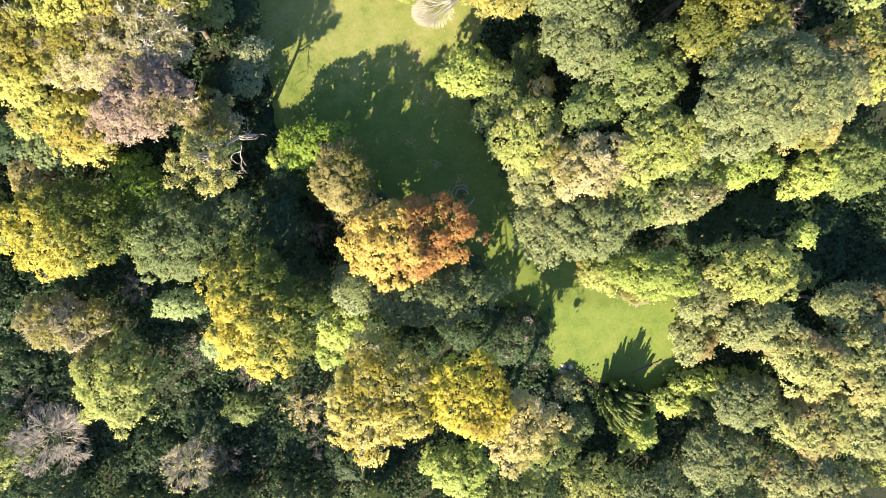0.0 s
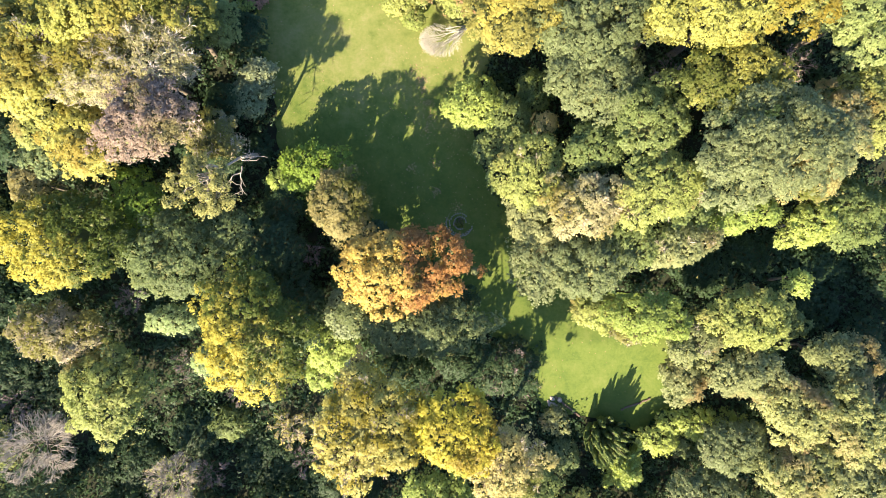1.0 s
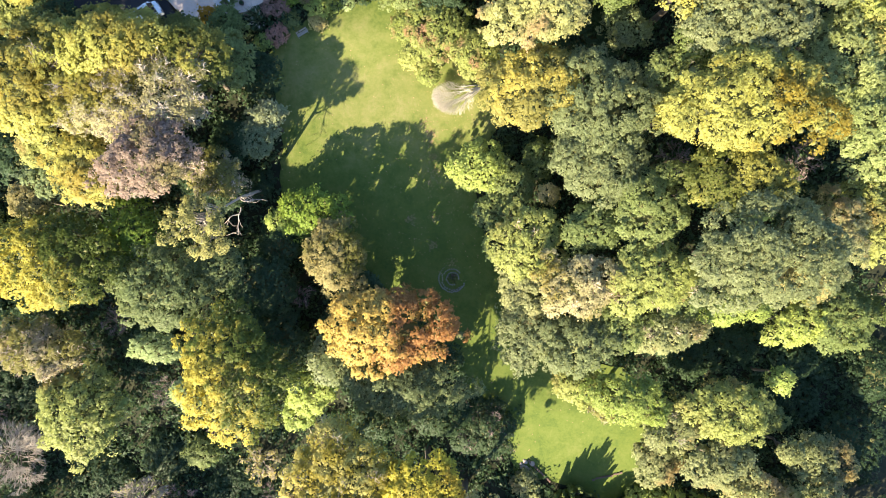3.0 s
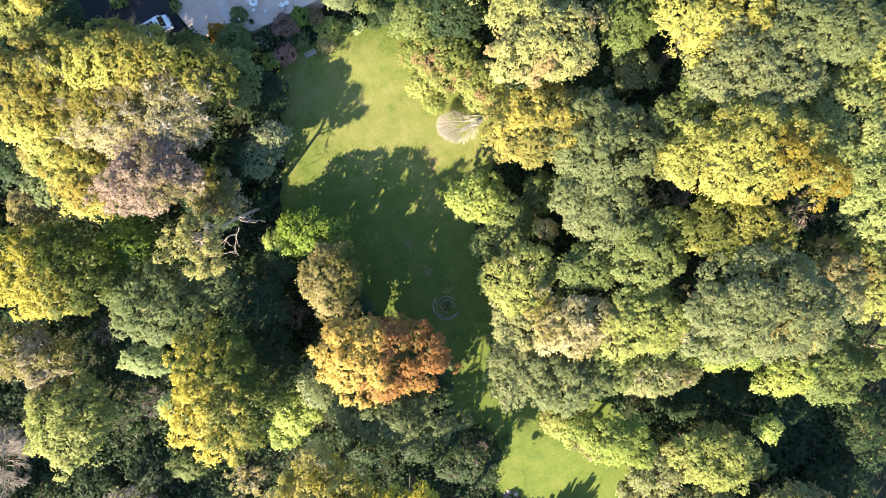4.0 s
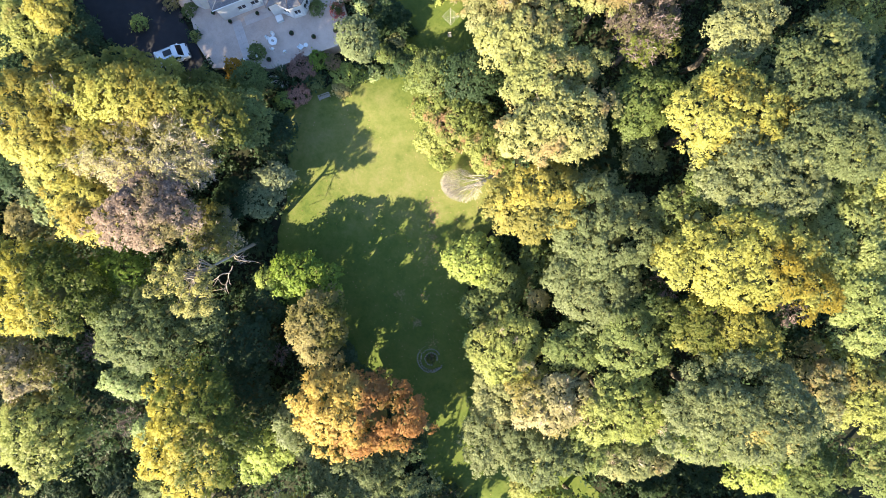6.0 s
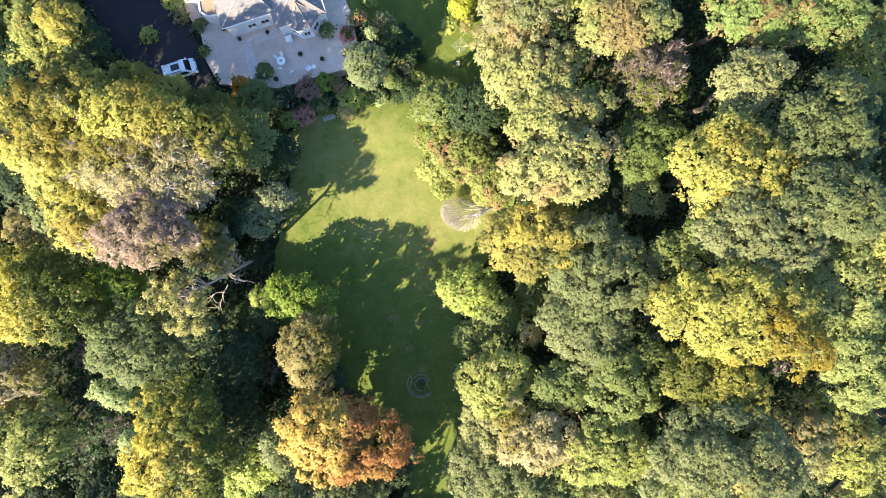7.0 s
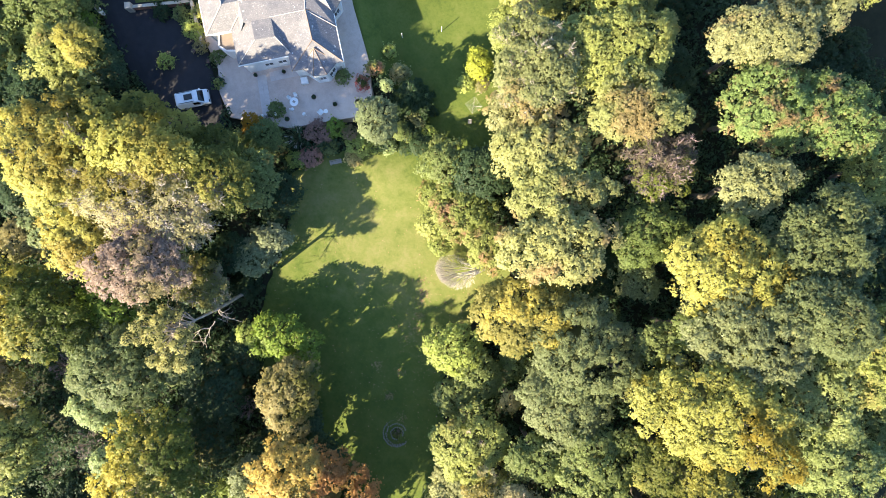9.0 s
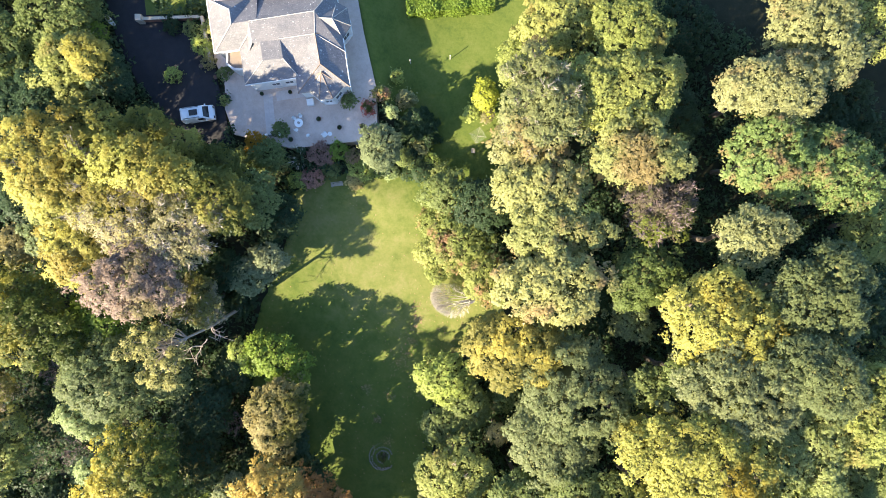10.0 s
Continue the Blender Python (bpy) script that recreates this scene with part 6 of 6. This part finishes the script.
def fallen_leaves():
    rng = fresh()
    n = 1200
    x = np.concatenate([rng.normal(-1.5, 4.5, n // 2), rng.uniform(-24, 28, n // 2)])
    y = np.concatenate([rng.normal(22, 8.0, n // 2), rng.uniform(-16, 38, n // 2)])
    for px, py, k, sd in ((-4.6, 28.2, 40, 0.4), (-3.8, 26.6, 80, 0.4), (-3.3, 25.3, 70, 0.4), (-2.4, 23.6, 90, 0.5), (-1.9, 21.8, 60, 0.5), (-4.4, 14.6, 60, 0.4),
                            (-1.2, 15.4, 50, 0.4), (-0.8, 11.6, 60, 0.4), (-2.6, 20.2, 40, 0.4), (2.0, 9.6, 50, 0.4)):
        x, y = np.append(x, rng.normal(px, sd, k)), np.append(y, rng.normal(py, sd, k))
    ok = inside(x, y, LAWN)
    x, y = x[ok], y[ok]
    mesh = leaf_mesh("fallen_leaves", rng, np.stack([x, y, land(x, y) + 0.055], 1), np.array([0, 0, 1.0]) + rng.normal(0, 0.15, (len(x), 3)), rng.uniform(0.06, 0.17, len(x)))
    tagged(link("fallen_leaves", mesh, LEAF["pink"]), "scattered reddish fallen leaves on the lawn", "fallen leaves", kind="stuff")



def rocks():
    rng = fresh()
    stone = plain("pinkish_rock", (0.46, 0.36, 0.3), (0.28, 0.22, 0.18), 0.9, 3.0, bump=0.5)
    for _ in range(16):
        x, y, r = rng.normal(17.2, 0.9), rng.normal(-17.9, 0.8), rng.uniform(0.2, 0.5)
        bm = bmesh.new()
        bmesh.ops.create_icosphere(bm, subdivisions=2, radius=r)
        for v in bm.verts:
            v.co *= 1 + 0.3 * noise.noise(v.co * 2.2 / r * 0.4 + Vector((x, y, 0)))
            v.co.z *= 0.6
        ob = part("rock", bm, stone, None, m=pose(x, y, float(land(x, y)) + 0.1 * r, 0, 0, rng.uniform(0, 360)))
        tagged(ob, "rough pinkish rock at the lawn's corner", "rock", "rocks at the lawn's corner")


def edging(a, b, label):
    """A row of low dark stones along a break in the lawn."""
    rng = fresh()
    n = int(math.dist(a, b) / 0.4)
    ob = root("lawn_edging", *a, float(land(*a)), label=label, category="edging")
    for i in range(n):
        x, y = a[0] + (b[0] - a[0]) * i / n, a[1] + (b[1] - a[1]) * i / n
        z = float(land(x, y)) - float(land(*a))
        part("stone", boxed((-0.19, -0.12, -0.1), (0.19, 0.12, rng.uniform(0.16, 0.26)), 0.03), CLAY, ob,
             m=pose(x - a[0], y - a[1] + rng.normal(0, 0.04), z, 0, 0, math.degrees(math.atan2(b[1] - a[1], b[0] - a[0])) + rng.normal(0, 5)))


rocks()
edging((27.2, -17.6), (31.2, -15.8), "short row of dark edging stones on the lawn")
edging((17.6, -16.4), (21.4, -19.2), "row of dark edging stones beside the rocks")
bench()
stone_spiral()
post(-18.6, 58.5)
post(-22.6, 55.0)
dryer()
hedge()
phormium(-27.7, 36.6)
fallen_leaves()
m = local(-4.8, 4.3)
n = local(-5.1, 10.2)
low_wall((m.translation.x, m.translation.y), (n.translation.x, n.translation.y), 0.9, 0.3, STONE, "pale garden wall along the house's side")
low_wall((-53.6, 40.8), (n.translation.x, n.translation.y), 0.8, 0.3, BRICK, "low reddish wall with pale coping above the drive")
low_wall((-54.2, 40.4), (-53.6, 40.8), 1.3, 0.8, STONE, "square pale gate pier beside the drive", "gate_pier", False)
low_wall((-57.6, 38.6), (-56.6, 38.2), 1.1, 0.35, FRAME, "white end of a low wall beside the drive")


def gate_post(x, y):
    ob = root("gate_post", x, y, FLOOR_Z, 40, label="low white post with a round ball finial at the terrace's edge", category="post")
    part("shaft", boxed((-0.11, -0.11, 0), (0.11, 0.11, 0.75), 0.01), FRAME, ob)
    bm = bmesh.new()
    bmesh.ops.create_uvsphere(bm, u_segments=14, v_segments=9, radius=0.2)
    part("finial", bm, FRAME, ob, "white stone ball", pose(0, 0, 0.9))


def low_gate(a, b):
    ob = root("garden_gate", *a, FLOOR_Z, math.degrees(math.atan2(b[1] - a[1], b[0] - a[0])), label="low dark iron gate between two white posts", category="gate")
    d = math.dist(a, b)
    for z in (0.12, 0.65):
        part("rail", boxed((0.13, -0.02, z), (d - 0.13, 0.02, z + 0.04)), BLACK, ob)
    for i in range(9):
        x = 0.18 + (d - 0.36) * i / 8
        part("bar", boxed((x - 0.012, -0.012, 0.05), (x + 0.012, 0.012, 0.8)), BLACK, ob)


def yellow_tub(x, y):
    z = float(land(x, y))
    ob = root("plastic_tub", x, y, z, label="small yellow plastic tub among the shrubs", category="tub")
    yellow = plain("yellow_plastic", (0.75, 0.5, 0.03), (0.6, 0.38, 0.02), 0.4, 4.0, bump=0)
    part("bowl", lathe([(0.22, 0.0), (0.3, 0.32), (0.33, 0.34), (0.33, 0.38), (0.28, 0.38), (0.26, 0.3), (0.2, 0.05)], 18), yellow, ob)


def folding_seat(x, y):
    ob = root("folding_chair", x, y, float(land(x, y)) + 0.03, 25, label="small slatted folding chair on the small lawn", category="chair")
    for i in range(4):
        part("seat_slat", boxed((-0.25, -0.22 + i * 0.11, 0.4), (0.25, -0.13 + i * 0.11, 0.43), 0.005), WOOD, ob)
    for i in range(2):
        part("back_slat", boxed((-0.25, 0.24, 0.55 + i * 0.14), (0.25, 0.27, 0.65 + i * 0.14), 0.005), WOOD, ob)
    for s in (-0.22, 0.22):
        for y in (-0.18, 0.24):
            part("leg", boxed((s - 0.02, y - 0.02, 0), (s + 0.02, y + 0.02, 0.82 if y > 0 else 0.42)), BLACK, ob)


for x, y in ((-32.3, 36.7), (-31.0, 37.7)):
    gate_post(x, y)
low_gate((-32.3, 36.7), (-31.0, 37.7))
yellow_tub(-20.6, 45.9)
folding_seat(-9.4, 49.7)

# planting round the terrace and the drive
TERRACE_BEDS = [
    (-25.5, 38.4, 5.2, 1.7, "maroon", "dusky maroon flowering shrub below the terrace"), (-25.1, 35.2, 4.0, 1.5, "pink", "mauve-pink shrub beside a bench"),
    (-23.8, 39.8, 5.2, 1.3, "bright", "rounded green bush below the terrace"), (-22.0, 40.3, 4.8, 1.1, "pink", "russet shrub below the terrace"),
    (-20.4, 39.6, 4.2, 1.6, "moss", "yellow-green shrub at the head of the lawn"), (-20.4, 37.7, 3.4, 1.2, "tan", "tan shrub at the head of the lawn"),
    (-23.8, 37.6, 3.4, 1.3, "green", "green shrub beside a bench"), (-26.6, 33.9, 4.2, 1.1, "moss", "green bush beside the lawn"),
    (-31.2, 38.2, 5.6, 1.1, "green", "green bush against the terrace edge"), (-32.6, 35.2, 6.4, 1.5, "amber", "green shrub with orange flowers below the terrace"),
    (-30.6, 34.4, 5.8, 2.2, "green", "broad green shrub below the terrace"), (-23.3, 46.6, 5.8, 0.9, "red", "red-leaved shrub at the terrace corner"),
    (-22.9, 48.9, 5.6, 1.1, "mixed", "green and russet shrub beside the path"), (-20.4, 47.6, 6.2, 0.8, "mint", "small pale green conical shrub behind the terrace"),
    (-20.2, 50.3, 4.2, 1.3, "pale", "pale green shrub on the small lawn's edge"), (-23.0, 52.2, 3.6, 1.0, "moss", "yellow-green shrub beside the house path"),
    (-13.4, 45.6, 2.6, 1.1, "lime", "yellow-green shrub at the lawn's head"), (-15.3, 46.2, 3.4, 0.95, "pale", "pale shrub at the lawn's head"),
    (-12.0, 53.3, 4.0, 1.1, "moss", "yellow-green shrub on the small lawn's edge"), (-10.3, 54.3, 3.6, 1.0, "dusk", "pinkish faded shrub on the small lawn's edge"),
    (-13.6, 43.6, 3.4, 1.5, "dark", "dark green shrub at the lawn's head"), (-11.2, 44.7, 3.6, 1.4, "green", "green shrub at the lawn's head"),
    (-16.4, 43.6, 4.6, 1.2, "green", "green shrub beside a silvery evergreen"),
    (-17.2, 41.3, 2.6, 1.1, "mint", "low pale green shrub at the lawn's head"), (-15.2, 42.5, 2.4, 0.9, "dark", "low dark shrub at the lawn's head"),
    (-18.8, 40.4, 3.0, 1.1, "moss", "low yellow-green shrub at the lawn's head")]
DRIVE_BEDS = [
    (-25.9, 46.0, 5.6, 0.95, "green", "clipped round green bush beside the bay window"), (-45.4, 42.0, 5.6, 1.3, "moss", "green shrub in the bed beside the drive"),
    (-47.8, 43.0, 5.2, 1.0, "green", "green bush in the bed beside the drive"), (-45.6, 44.4, 5.2, 1.2, "olive", "olive shrub beside the garden wall"),
    (-43.6, 40.8, 5.0, 0.8, "brown", "russet shrub beside the garden wall"), (-41.2, 40.4, 4.7, 0.8, "green", "low green plant at the drive's edge"),
    (-39.4, 37.6, 4.6, 0.6, "olive", "low plant at the drive's edge"), (-50.0, 42.0, 4.9, 1.2, "dark", "dark low shrub in the bed beside the drive"),
    (-56.6, 36.4, 7.4, 1.4, "bright", "upright green shrub beside the drive"), (-37.0, 31.6, 5.2, 1.3, "dark", "dark shrub at the drive's end"),
    (-33.6, 33.0, 5.2, 1.5, "green", "green shrub below the terrace")]
for x, y, top, r, kind, label in TERRACE_BEDS + DRIVE_BEDS:
    broadleaf(x, y, top, r, r * 0.95, kind, label, size=0.5, leaf=0.24, name="shrub", category="shrub", density=1.3)


def flag_path():
    """A paler strip of square flags from the house front to the terrace's edge."""
    rng = fresh()
    ob = root("flag_path", -36.88, 40.67, FLOOR_Z, 40.8, label="strip of paler square paving flags across the terrace", category="paving")
    pale = plain("pale_flags", (0.58, 0.52, 0.48), (0.44, 0.39, 0.36), 0.85, 1.5, bump=0.2, spread=True)
    mesh = bpy.data.meshes.new("flagstone")
    bm = boxed((-0.295, -0.295, -0.02), (0.295, 0.295, 0.022), 0.008)
    bm.to_mesh(mesh)
    bm.free()
    mesh.materials.append(pale)
    spots = [(1.25 + 0.6 * i - 0.06 * j * 0.6 + 0.0, -0.95 - 0.6 * j) for i in range(2) for j in range(9)]
    spots += [(2.9 + 0.6 * i, -0.75 - 0.6 * j) for i in range(6) for j in range(2)]
    for x, y in spots:
        flag = new("flagstone", mesh)
        flag.parent = ob
        flag.matrix_basis = pose(x, y, rng.uniform(-0.004, 0.004), 0, 0, rng.normal(0, 0.4))


flag_path()
